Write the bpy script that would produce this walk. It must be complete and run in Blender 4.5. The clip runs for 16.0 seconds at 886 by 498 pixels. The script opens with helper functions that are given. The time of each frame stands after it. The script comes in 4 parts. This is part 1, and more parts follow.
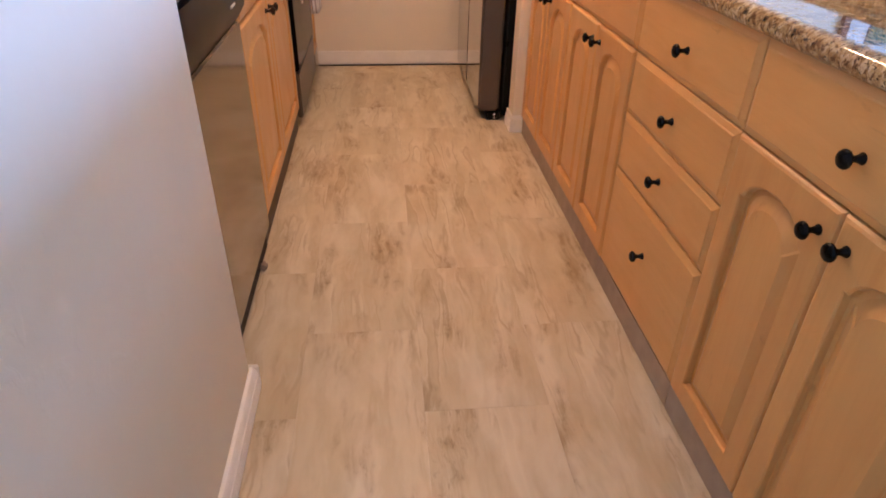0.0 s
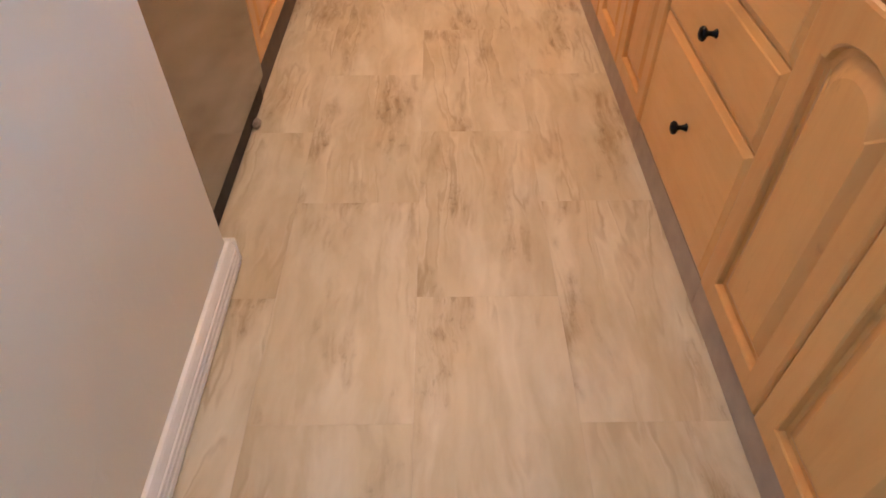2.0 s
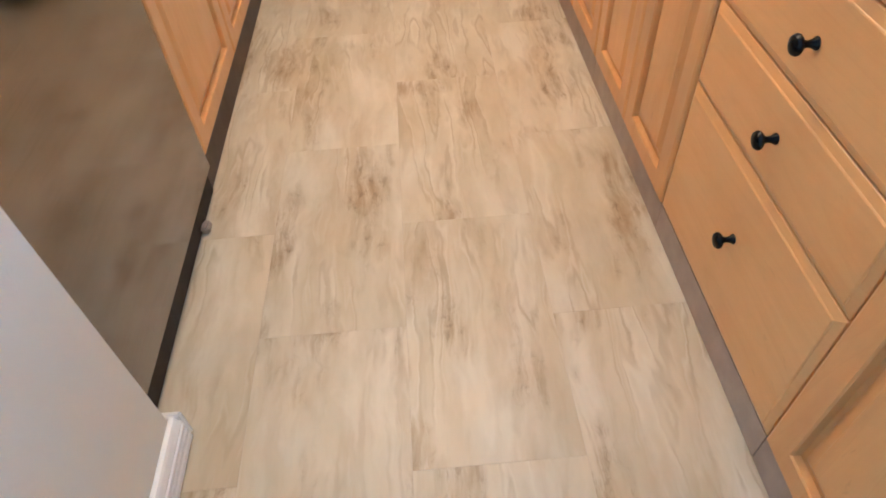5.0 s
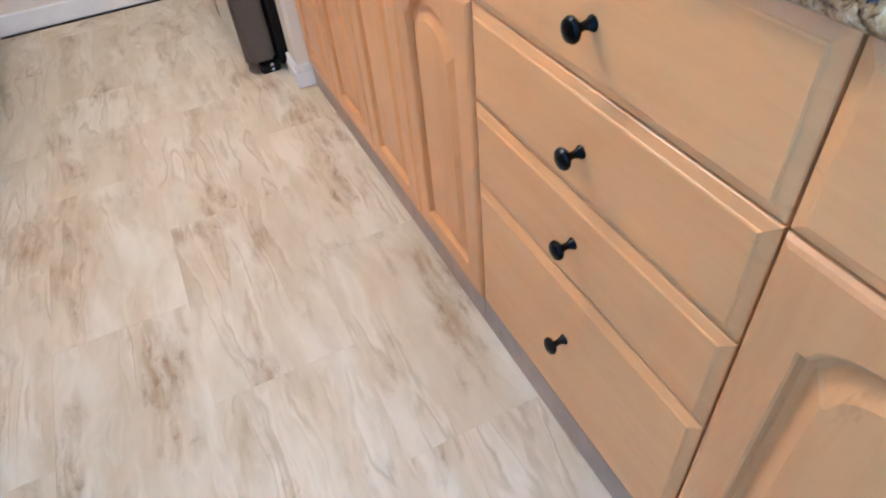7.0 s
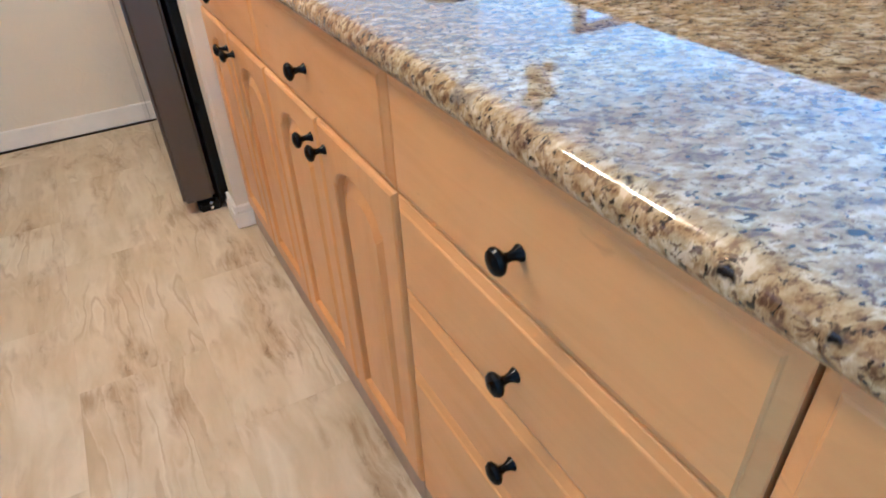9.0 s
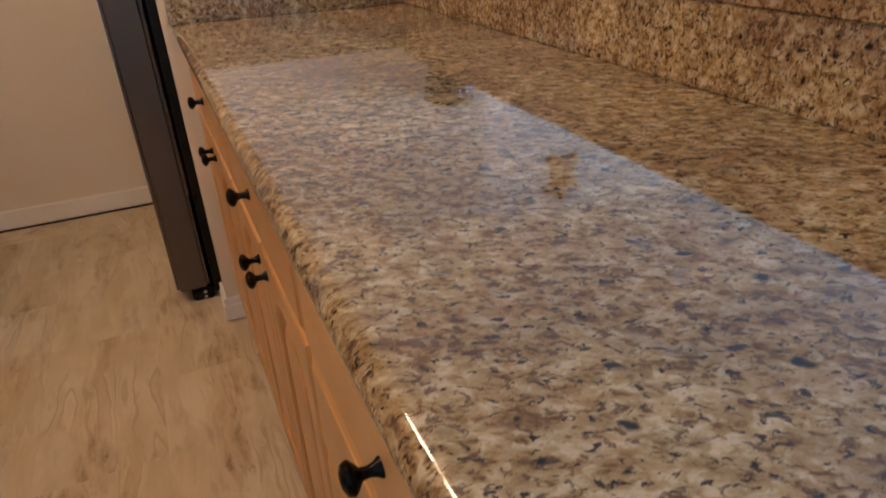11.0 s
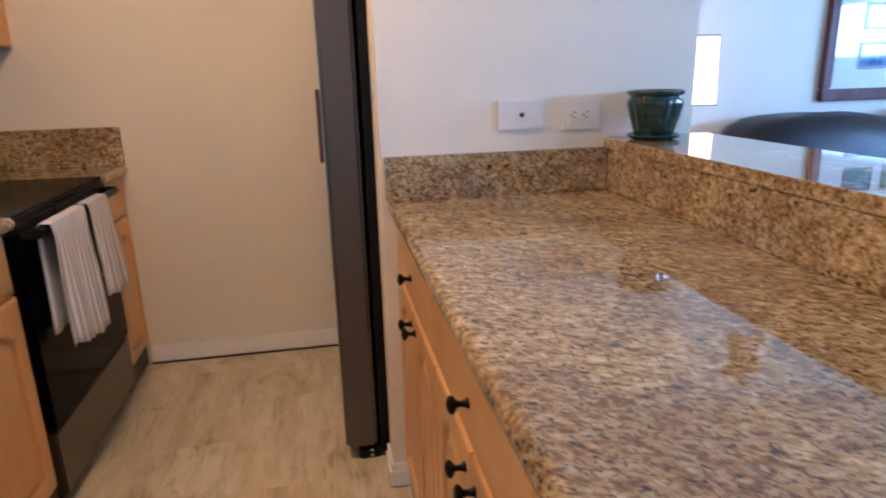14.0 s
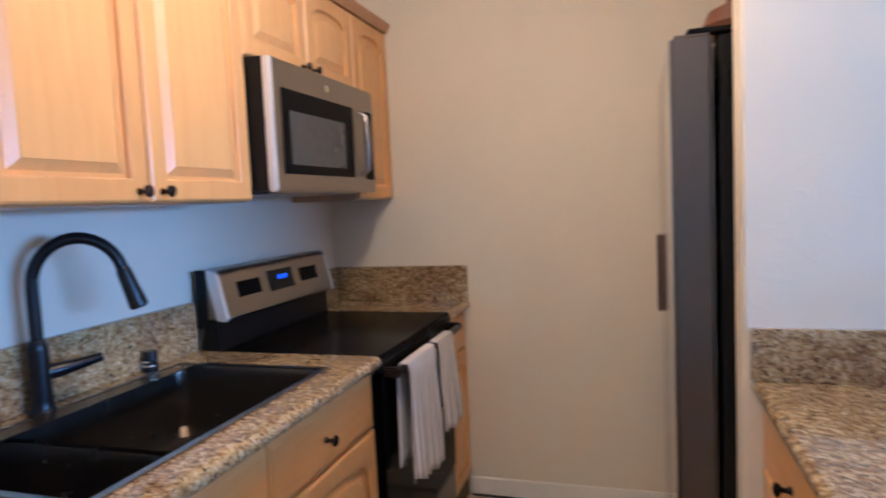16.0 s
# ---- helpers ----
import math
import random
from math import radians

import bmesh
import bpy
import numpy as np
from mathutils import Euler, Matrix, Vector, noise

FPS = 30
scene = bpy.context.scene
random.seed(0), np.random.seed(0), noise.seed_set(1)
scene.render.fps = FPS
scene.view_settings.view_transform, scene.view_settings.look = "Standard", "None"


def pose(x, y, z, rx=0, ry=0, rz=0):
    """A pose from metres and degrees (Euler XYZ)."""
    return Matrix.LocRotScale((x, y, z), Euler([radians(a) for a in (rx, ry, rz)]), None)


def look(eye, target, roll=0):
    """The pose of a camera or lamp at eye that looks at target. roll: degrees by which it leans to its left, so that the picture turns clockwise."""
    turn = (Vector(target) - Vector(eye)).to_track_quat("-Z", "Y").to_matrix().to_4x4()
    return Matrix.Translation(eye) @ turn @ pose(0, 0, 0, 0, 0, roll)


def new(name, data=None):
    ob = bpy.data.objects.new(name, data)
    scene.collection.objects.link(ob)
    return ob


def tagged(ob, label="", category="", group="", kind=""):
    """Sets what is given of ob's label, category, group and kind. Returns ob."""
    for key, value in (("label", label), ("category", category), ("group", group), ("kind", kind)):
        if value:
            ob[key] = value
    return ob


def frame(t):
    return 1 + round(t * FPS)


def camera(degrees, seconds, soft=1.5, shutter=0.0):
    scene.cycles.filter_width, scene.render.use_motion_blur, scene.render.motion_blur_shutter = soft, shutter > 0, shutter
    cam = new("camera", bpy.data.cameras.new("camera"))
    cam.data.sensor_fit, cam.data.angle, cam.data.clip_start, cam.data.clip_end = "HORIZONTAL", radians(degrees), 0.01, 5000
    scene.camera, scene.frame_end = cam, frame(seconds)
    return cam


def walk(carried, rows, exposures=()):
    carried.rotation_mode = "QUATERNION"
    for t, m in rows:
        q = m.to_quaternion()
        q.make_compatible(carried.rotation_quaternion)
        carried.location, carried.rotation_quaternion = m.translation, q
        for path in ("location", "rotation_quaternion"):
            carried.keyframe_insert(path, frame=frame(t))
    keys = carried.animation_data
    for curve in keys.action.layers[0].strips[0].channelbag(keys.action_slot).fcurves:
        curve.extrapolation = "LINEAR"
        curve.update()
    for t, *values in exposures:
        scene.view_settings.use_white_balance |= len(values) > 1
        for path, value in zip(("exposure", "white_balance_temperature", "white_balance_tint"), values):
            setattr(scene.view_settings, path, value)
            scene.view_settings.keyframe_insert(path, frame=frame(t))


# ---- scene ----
cam = camera(70.2, 16.0, soft=1.7, shutter=0.4)
PATH = [
    (0, (-0.66, -1.039, 1.137), (-0.486, 0.644, 0.071), 1.2),
    (0.5, (-0.63, -1.005, 1.125), (-0.479, 0.632, -0.014), 1.1),
    (1, (-0.569, -0.957, 1.1), (-0.468, 0.595, -0.158), 0.6),
    (1.5, (-0.53, -0.917, 1.067), (-0.513, 0.543, -0.3), -0.3),
    (2, (-0.531, -0.845, 1.045), (-0.526, 0.552, -0.386), -0.4),
    (2.5, (-0.54, -0.74, 1.05), (-0.537, 0.625, -0.412), -0.8),
    (3, (-0.557, -0.654, 1.05), (-0.546, 0.703, -0.42), -0.8),
    (5.5, (-0.49, -0.389, 1.065), (-0.418, 0.961, -0.409), -5.9),
    (6, (-0.456, -0.34, 1.057), (-0.232, 0.993, -0.417), -5.7),
    (6.5, (-0.424, -0.266, 1.067), (-0.027, 1.061, -0.375), -6.7),
    (7, (-0.399, -0.232, 1.08), (0.135, 1.105, -0.308), -6.2),
    (7.5, (-0.378, -0.207, 1.091), (0.25, 1.169, -0.217), -5.2),
    (8, (-0.362, -0.18, 1.109), (0.359, 1.227, -0.117), -4.2),
    (8.2, (-0.357, -0.163, 1.113), (0.401, 1.241, -0.094), -3.6),
    (10.3, (-0.142, -0.082, 1.152), (0.584, 1.464, 0.111), -1.5),
    (10.5, (-0.129, -0.078, 1.158), (0.583, 1.484, 0.132), -2.1),
    (11, (-0.103, -0.079, 1.174), (0.607, 1.527, 0.216), -2.2),
    (11.5, (-0.092, -0.095, 1.21), (0.642, 1.563, 0.368), -2.3),
    (12, (-0.094, -0.106, 1.235), (0.643, 1.598, 0.491), -1.7),
    (12.5, (-0.104, -0.098, 1.25), (0.593, 1.65, 0.573), -1.4),
    (13, (-0.116, -0.073, 1.253), (0.526, 1.711, 0.616), -0.8),
    (13.5, (-0.151, -0.027, 1.256), (0.384, 1.806, 0.661), -1.1),
    (14, (-0.195, 0.037, 1.269), (0.154, 1.932, 0.731), -1.5),
    (14.5, (-0.225, 0.092, 1.293), (-0.053, 2.032, 0.839), -2.5),
    (15, (-0.242, 0.122, 1.323), (-0.213, 2.092, 0.975), -2.8),
    (15.5, (-0.263, 0.146, 1.358), (-0.478, 2.123, 1.144), -3.1),
    (16, (-0.287, 0.158, 1.38), (-0.874, 2.064, 1.231), -2.6),
]
EXPOSURES = [(0.0, 0.06, 6350, 29), (1.5, 0.25, 6450, 26), (3.0, 0.28, 5800, 14), (5.5, 0.72, 4600, 5), (6.5, 0.82, 4020, 3), (8.0, 0.80, 3980, 3), (10.5, -0.38, 5900, 11), (11.0, -0.68, 6100, 16), (11.5, -0.86, 6150, 19), (12.5, -0.44, 6200, 21), (14.0, -0.36, 5700, 17), (15.0, -0.38, 5450, 15), (16.0, -0.42, 4980, 11)]
walk(cam, [(t, look(eye, target, roll)) for t, eye, target, roll in PATH], EXPOSURES)

# ---------------- world, large lights ----------------
world = bpy.data.worlds.new("world")
scene.world = world
world.use_nodes = True
wn = world.node_tree.nodes
sky = wn.new("ShaderNodeTexSky")
sky.sky_type = "NISHITA"
sky.sun_disc = False
sky.sun_elevation = radians(48)
sky.sun_rotation = radians(200)
world.node_tree.links.new(sky.outputs[0], wn["Background"].inputs[0])
wn["Background"].inputs[1].default_value = 0.12


def lamp(name, kind, m, energy, color, size=0.1, size_y=None):
    data = bpy.data.lights.new(name, kind)
    data.energy, data.color = energy, color
    if kind == "AREA":
        data.size = size
        if size_y:
            data.shape, data.size_y = "RECTANGLE", size_y
    elif kind == "POINT":
        data.shadow_soft_size = size
    ob = new(name, data)
    ob.matrix_world = m
    return ob


# daylight through the living room's balcony door
WIN_Y0, WIN_Y1, WIN_Z1, WIN_X = -1.9, 1.7, 2.12, 5.2
lamp("window_daylight", "AREA", look((WIN_X - 0.02, (WIN_Y0 + WIN_Y1) / 2, 1.58), (0, (WIN_Y0 + WIN_Y1) / 2, 1.38)),
     385, (0.29, 0.535, 1.0), WIN_Y1 - WIN_Y0 - 0.1, 0.50)
# the kitchen's warm ceiling light
LAMP_AT = (-0.66, 1.31, 2.44)
for dy in (-0.17, 0.17):
    lamp("ceiling_lamp_light", "POINT", pose(LAMP_AT[0], LAMP_AT[1] + dy, 2.27), 26.5, (1.0, 0.665, 0.385), 0.10)
# the lit bulb of the living room's table lamp
for lx, watts in ((1.388, 9), (4.310, 9)):
    lamp("table_lamp_light", "POINT", pose(lx, 2.62, 1.26), watts, (1.0, 0.50, 0.38), 0.05)


# ---------------- materials ----------------
def material(name):
    m = bpy.data.materials.new(name)
    m.use_nodes = True
    return m, m.node_tree.nodes, m.node_tree.links, m.node_tree.nodes["Principled BSDF"]


def coords(n, l, scale=(1, 1, 1), rand=True, space="Object"):
    tc = n.new("ShaderNodeTexCoord")
    mp = n.new("ShaderNodeMapping")
    mp.inputs["Scale"].default_value = scale
    l.new(tc.outputs[space], mp.inputs["Vector"])
    if rand:
        oi = n.new("ShaderNodeObjectInfo")
        mu = n.new("ShaderNodeMath")
        mu.operation = "MULTIPLY"
        mu.inputs[1].default_value = 37.0
        l.new(oi.outputs["Random"], mu.inputs[0])
        cb = n.new("ShaderNodeCombineXYZ")
        for k in range(3):
            l.new(mu.outputs[0], cb.inputs[k])
        l.new(cb.outputs[0], mp.inputs["Location"])
    return mp.outputs[0]


def noise_tex(n, l, vec, scale, detail=4, rough=0.55, distort=0.0):
    t = n.new("ShaderNodeTexNoise")
    t.inputs["Scale"].default_value = scale
    t.inputs["Detail"].default_value = detail
    t.inputs["Roughness"].default_value = rough
    t.inputs["Distortion"].default_value = distort
    l.new(vec, t.inputs["Vector"])
    return t.outputs[0]


def ramp(n, l, fac, *stops):
    r = n.new("ShaderNodeValToRGB")
    e = r.color_ramp.elements
    while len(e) < len(stops):
        e.new(0.5)
    for k, (p, c) in enumerate(stops):
        e[k].position = p
        e[k].color = (*c, 1) if isinstance(c, tuple) else (c, c, c, 1)
    l.new(fac, r.inputs[0])
    return r.outputs[0]


def mix(n, l, fac, a, b, kind="MIX"):
    m = n.new("ShaderNodeMix")
    m.data_type, m.blend_type = "RGBA", kind
    for sock, v in ((m.inputs[0], fac), (m.inputs[6], a), (m.inputs[7], b)):
        if isinstance(v, (int, float)):
            sock.default_value = v
        elif isinstance(v, tuple):
            sock.default_value = (*v, 1)
        else:
            l.new(v, sock)
    return m.outputs[2]


def bump(n, l, p, height, strength, dist):
    b = n.new("ShaderNodeBump")
    b.inputs["Strength"].default_value = strength
    b.inputs["Distance"].default_value = dist
    l.new(height, b.inputs["Height"])
    l.new(b.outputs[0], p.inputs["Normal"])


def plain(name, color, rough=0.5, metal=0.0, vary=0.12, scale=30.0, bumpy=0.0, coat=0.0, spec=0.5):
    m, n, l, p = material(name)
    v = coords(n, l)
    a = noise_tex(n, l, v, scale, 5)
    lo = tuple(c * (1 - vary) for c in color)
    hi = tuple(min(1, c * (1 + vary)) for c in color)
    l.new(ramp(n, l, a, (0.3, lo), (0.7, hi)), p.inputs["Base Color"])
    big = noise_tex(n, l, v, scale / 9, 2)
    l.new(ramp(n, l, big, (0.3, max(0.02, rough * 0.85)), (0.7, min(1, rough * 1.15))), p.inputs["Roughness"])
    p.inputs["Metallic"].default_value = metal
    p.inputs["Coat Weight"].default_value = coat
    p.inputs["Specular IOR Level"].default_value = spec
    if bumpy:
        bump(n, l, p, a, 0.5, bumpy)
    return m


def wall_paint(name, color):
    m, n, l, p = material(name)
    v = coords(n, l, rand=False)
    fine = noise_tex(n, l, v, 95, 4, 0.6)
    blot = noise_tex(n, l, v, 15, 5, 0.55, 1.6)
    big = noise_tex(n, l, v, 2.2, 3)
    c = mix(n, l, ramp(n, l, big, (0.35, 0.0), (0.65, 1.0)), tuple(x * 0.95 for x in color), color)
    l.new(c, p.inputs["Base Color"])
    p.inputs["Roughness"].default_value = 0.62
    trowel = ramp(n, l, blot, (0.53, 0.0), (0.66, 1.0))
    h = mix(n, l, 0.4, trowel, fine)
    bump(n, l, p, h, 0.22, 0.0028)
    return m


def wood(name, light, dark, gloss=0.34, coat=0.25, along="z"):
    """Clear-coated maple; along: the axis that the grain follows."""
    m, n, l, p = material(name)

    def stretched(k):
        return (1, k, 1) if along == "y" else (1, 1, k)

    v = coords(n, l, stretched(0.07))
    g = noise_tex(n, l, v, 30, 5, 0.62, 0.5)
    fine = noise_tex(n, l, v, 210, 3, 0.6)
    w = coords(n, l, stretched(0.42))
    blot = noise_tex(n, l, w, 8.0, 4, 0.55, 0.8)
    mid = tuple((a + b) / 2 for a, b in zip(light, dark))
    c = ramp(n, l, g, (0.28, dark), (0.5, mid), (0.72, light))
    c = mix(n, l, ramp(n, l, blot, (0.30, 0.80), (0.70, 0.30)), c, light)
    # growth rings cut at a slant, as faint long arches
    rings = noise_tex(n, l, coords(n, l, stretched(0.16)), 5.5, 2, 0.45, 0.35)
    step = n.new("ShaderNodeMath")
    step.operation = "MULTIPLY"
    step.inputs[1].default_value = 15.0
    l.new(rings, step.inputs[0])
    fr = n.new("ShaderNodeMath")
    fr.operation = "FRACT"
    l.new(step.outputs[0], fr.inputs[0])
    c = mix(n, l, ramp(n, l, fr.outputs[0], (0.0, 0.0), (0.80, 0.07), (0.93, 0.18), (1.0, 0.0)), c, dark)
    c = mix(n, l, ramp(n, l, fine, (0.3, 0.08), (0.7, 0.0)), c, dark)
    # a few mineral flecks
    fleck = noise_tex(n, l, coords(n, l, stretched(0.3)), 46, 3, 0.6, 0.4)
    c = mix(n, l, ramp(n, l, fleck, (0.24, 0.30), (0.32, 0.0)), c, tuple(x * 0.55 for x in dark))
    # each piece its own tone
    oi = n.new("ShaderNodeObjectInfo")
    tone = ramp(n, l, oi.outputs["Random"], (0.0, (0.90, 0.85, 0.81)), (0.5, (0.97, 0.95, 0.92)), (1.0, (1.0, 1.0, 1.0)))
    c = mix(n, l, 1.0, c, tone, "MULTIPLY")
    l.new(c, p.inputs["Base Color"])
    l.new(ramp(n, l, blot, (0.3, gloss * 0.85), (0.7, gloss * 1.25)), p.inputs["Roughness"])
    p.inputs["Coat Weight"].default_value = coat
    p.inputs["Coat Roughness"].default_value = 0.22
    bump(n, l, p, fine, 0.12, 0.0006)
    return m


def granite(name):
    m, n, l, p = material(name)
    turned = coords(n, l, rand=False)
    turned.node.inputs["Rotation"].default_value = (0, 0, radians(28))
    stretch = n.new("ShaderNodeMapping")
    stretch.inputs["Scale"].default_value = (0.86, 1.30, 1.1)
    l.new(turned, stretch.inputs["Vector"])
    v = stretch.outputs[0]
    wob = n.new("ShaderNodeTexNoise")
    wob.inputs["Scale"].default_value = 60
    wob.inputs["Detail"].default_value = 4
    l.new(v, wob.inputs["Vector"])
    add = n.new("ShaderNodeVectorMath")
    add.operation = "MULTIPLY_ADD"
    add.inputs[1].default_value = (0.022, 0.022, 0.022)
    l.new(wob.outputs["Color"], add.inputs[0])
    l.new(v, add.inputs[2])
    w = add.outputs[0]

    def voronoi(scale):
        vo = n.new("ShaderNodeTexVoronoi")
        vo.inputs["Scale"].default_value = scale
        l.new(w, vo.inputs["Vector"])
        sp = n.new("ShaderNodeSeparateColor")
        l.new(vo.outputs["Color"], sp.inputs[0])
        return vo.outputs["Distance"], sp.outputs[0]

    def shifted(offset):
        mp = n.new("ShaderNodeMapping")
        mp.inputs["Location"].default_value = (offset, offset * 0.7, offset * 1.3)
        l.new(w, mp.inputs["Vector"])
        return mp.outputs[0]

    big = noise_tex(n, l, v, 4.5, 4, 0.6, 0.8)
    mid = noise_tex(n, l, v, 48, 5, 0.66, 0.3)
    fine = noise_tex(n, l, v, 150, 4, 0.65)
    # golden and cream feldspar in soft clouds
    a = mix(n, l, 0.30, ramp(n, l, mid, (0.30, 0.0), (0.70, 1.0)), voronoi(120)[1])
    a = mix(n, l, 0.20, a, ramp(n, l, fine, (0.3, 0.0), (0.7, 1.0)))
    c = ramp(n, l, a, (0.24, (0.175, 0.096, 0.038)), (0.38, (0.340, 0.224, 0.094)), (0.54, (0.470, 0.345, 0.167)), (0.72, (0.650, 0.535, 0.338)))
    # rusty and burgundy zones
    zone = ramp(n, l, big, (0.42, 0.0), (0.62, 1.0))
    c = mix(n, l, mix(n, l, 1.0, zone, (0.42, 0.42, 0.42), "MULTIPLY"), c, (0.215, 0.112, 0.062))
    # brown garnets, thicker in those zones
    g = noise_tex(n, l, shifted(3.1), 112, 4, 0.64, 0.2)
    few = ramp(n, l, g, (0.555, 0.0), (0.610, 0.82))
    many = ramp(n, l, g, (0.515, 0.0), (0.575, 0.82))
    c = mix(n, l, mix(n, l, zone, few, many), c, (0.088, 0.041, 0.022))
    # clouded grey quartz in long streaks
    c = mix(n, l, ramp(n, l, noise_tex(n, l, shifted(7.7), 17, 4, 0.6, 0.5), (0.61, 0.0), (0.69, 0.55)), c, (0.200, 0.182, 0.158))
    # black mica in single spots and in specks
    dist, pick = voronoi(30)
    spot = mix(n, l, 1.0, ramp(n, l, dist, (0.11, 1.0), (0.22, 0.0)), ramp(n, l, pick, (0.60, 0.0), (0.64, 1.0)), "MULTIPLY")
    c = mix(n, l, spot, c, (0.016, 0.012, 0.010))
    speck = noise_tex(n, l, shifted(11.3), 125, 3, 0.5, 0.2)
    c = mix(n, l, ramp(n, l, speck, (0.355, 0.95), (0.390, 0.0)), c, (0.020, 0.013, 0.010))
    l.new(c, p.inputs["Base Color"])
    l.new(ramp(n, l, fine, (0.3, 0.018), (0.7, 0.04)), p.inputs["Roughness"])
    p.inputs["IOR"].default_value = 1.55
    p.inputs["Coat Weight"].default_value = 0.2
    p.inputs["Coat Roughness"].default_value = 0.015
    p.inputs["Coat IOR"].default_value = 1.7
    bump(n, l, p, mid, 0.02, 0.001)
    return m


def travertine(name):
    """Printed travertine: long wavy beds with thin contour lines and sooty pitted strokes."""
    m, n, l, p = material(name)
    raw = coords(n, l)
    wav = n.new("ShaderNodeTexNoise")
    wav.inputs["Scale"].default_value = 4.5
    wav.inputs["Detail"].default_value = 6
    wav.inputs["Roughness"].default_value = 0.55
    l.new(coords(n, l, (1.0, 0.75, 1.0)), wav.inputs["Vector"])
    add = n.new("ShaderNodeVectorMath")
    add.operation = "MULTIPLY_ADD"
    add.inputs[1].default_value = (0.075, 0.02, 0.0)
    l.new(wav.outputs["Color"], add.inputs[0])
    l.new(raw, add.inputs[2])

    def bed(k):
        mp = n.new("ShaderNodeMapping")
        mp.inputs["Scale"].default_value = (1.0, k, 1.0)
        l.new(add.outputs[0], mp.inputs["Vector"])
        return mp.outputs[0]

    long, short = bed(0.13), bed(0.34)
    beds = noise_tex(n, l, long, 9.0, 3, 0.5)
    grainy = noise_tex(n, l, long, 42.0, 5, 0.65)
    cloud = noise_tex(n, l, short, 8.0, 5, 0.6, 0.3)
    patch = noise_tex(n, l, short, 9.0, 3, 0.55, 0.2)
    pits = noise_tex(n, l, bed(0.6), 52.0, 5, 0.7, 0.5)
    c = ramp(n, l, beds, (0.30, (0.515, 0.428, 0.292)), (0.44, (0.610, 0.530, 0.390)), (0.52, (0.560, 0.474, 0.334)), (0.60, (0.655, 0.582, 0.450)), (0.72, (0.575, 0.492, 0.355)))
    c = mix(n, l, ramp(n, l, cloud, (0.50, 0.0), (0.66, 0.65)), c, (0.715, 0.652, 0.535))
    c = mix(n, l, ramp(n, l, cloud, (0.34, 0.42), (0.46, 0.0)), c, (0.480, 0.388, 0.250))
    # thin contour lines that follow the beds, sharp on one side
    times = n.new("ShaderNodeMath")
    times.operation = "MULTIPLY"
    times.inputs[1].default_value = 10.0
    l.new(beds, times.inputs[0])
    fr = n.new("ShaderNodeMath")
    fr.operation = "FRACT"
    l.new(times.outputs[0], fr.inputs[0])
    line = ramp(n, l, fr.outputs[0], (0.0, 0.0), (0.66, 0.0), (0.80, 0.52), (0.90, 0.52), (1.0, 0.0))
    where = ramp(n, l, noise_tex(n, l, short, 6.0, 4, 0.6), (0.47, 0.0), (0.60, 1.0))
    c = mix(n, l, mix(n, l, 1.0, line, where, "MULTIPLY"), c, (0.385, 0.300, 0.190))
    pale = ramp(n, l, fr.outputs[0], (0.0, 0.0), (0.10, 0.40), (0.22, 0.0))
    c = mix(n, l, mix(n, l, 1.0, pale, where, "MULTIPLY"), c, (0.745, 0.690, 0.590))
    olive = noise_tex(n, l, short, 6.5, 4, 0.6, 0.3)
    c = mix(n, l, ramp(n, l, olive, (0.54, 0.0), (0.70, 0.45)), c, (0.425, 0.340, 0.205))
    # sooty strokes gathered in long patches, with dark pits in them
    zone = ramp(n, l, patch, (0.525, 0.0), (0.66, 1.0))
    mark = ramp(n, l, grainy, (0.38, 0.10), (0.62, 1.0))
    both = mix(n, l, 1.0, zone, mark, "MULTIPLY")
    c = mix(n, l, mix(n, l, 1.0, both, (0.88, 0.88, 0.88), "MULTIPLY"), c, (0.325, 0.232, 0.126))
    dark = mix(n, l, 1.0, both, ramp(n, l, pits, (0.54, 0.0), (0.64, 0.62)), "MULTIPLY")
    c = mix(n, l, dark, c, (0.160, 0.105, 0.054))
    c = mix(n, l, ramp(n, l, grainy, (0.30, 0.16), (0.46, 0.0)), c, (0.40, 0.32, 0.21))
    oi = n.new("ShaderNodeObjectInfo")
    c = mix(n, l, 1.0, c, ramp(n, l, oi.outputs["Random"], (0.0, (0.94, 0.935, 0.885)), (1.0, (1.0, 0.995, 0.955))), "MULTIPLY")
    l.new(c, p.inputs["Base Color"])
    l.new(ramp(n, l, cloud, (0.3, 0.36), (0.7, 0.48)), p.inputs["Roughness"])
    bump(n, l, p, pits, 0.10, 0.0006)
    return m


def steel(name, color, rough, axis_scale=(1, 60, 60)):
    m, n, l, p = material(name)
    v = coords(n, l, axis_scale)
    b = noise_tex(n, l, v, 9, 4)
    l.new(ramp(n, l, b, (0.3, tuple(c * 0.9 for c in color)), (0.7, color)), p.inputs["Base Color"])
    l.new(ramp(n, l, b, (0.3, rough * 0.85), (0.7, rough * 1.2)), p.inputs["Roughness"])
    p.inputs["Metallic"].default_value = 1.0
    return m


def emitter(name, color, strength):
    m, n, l, p = material(name)
    p.inputs["Base Color"].default_value = (*color, 1)
    p.inputs["Emission Color"].default_value = (*color, 1)
    p.inputs["Emission Strength"].default_value = strength
    return m


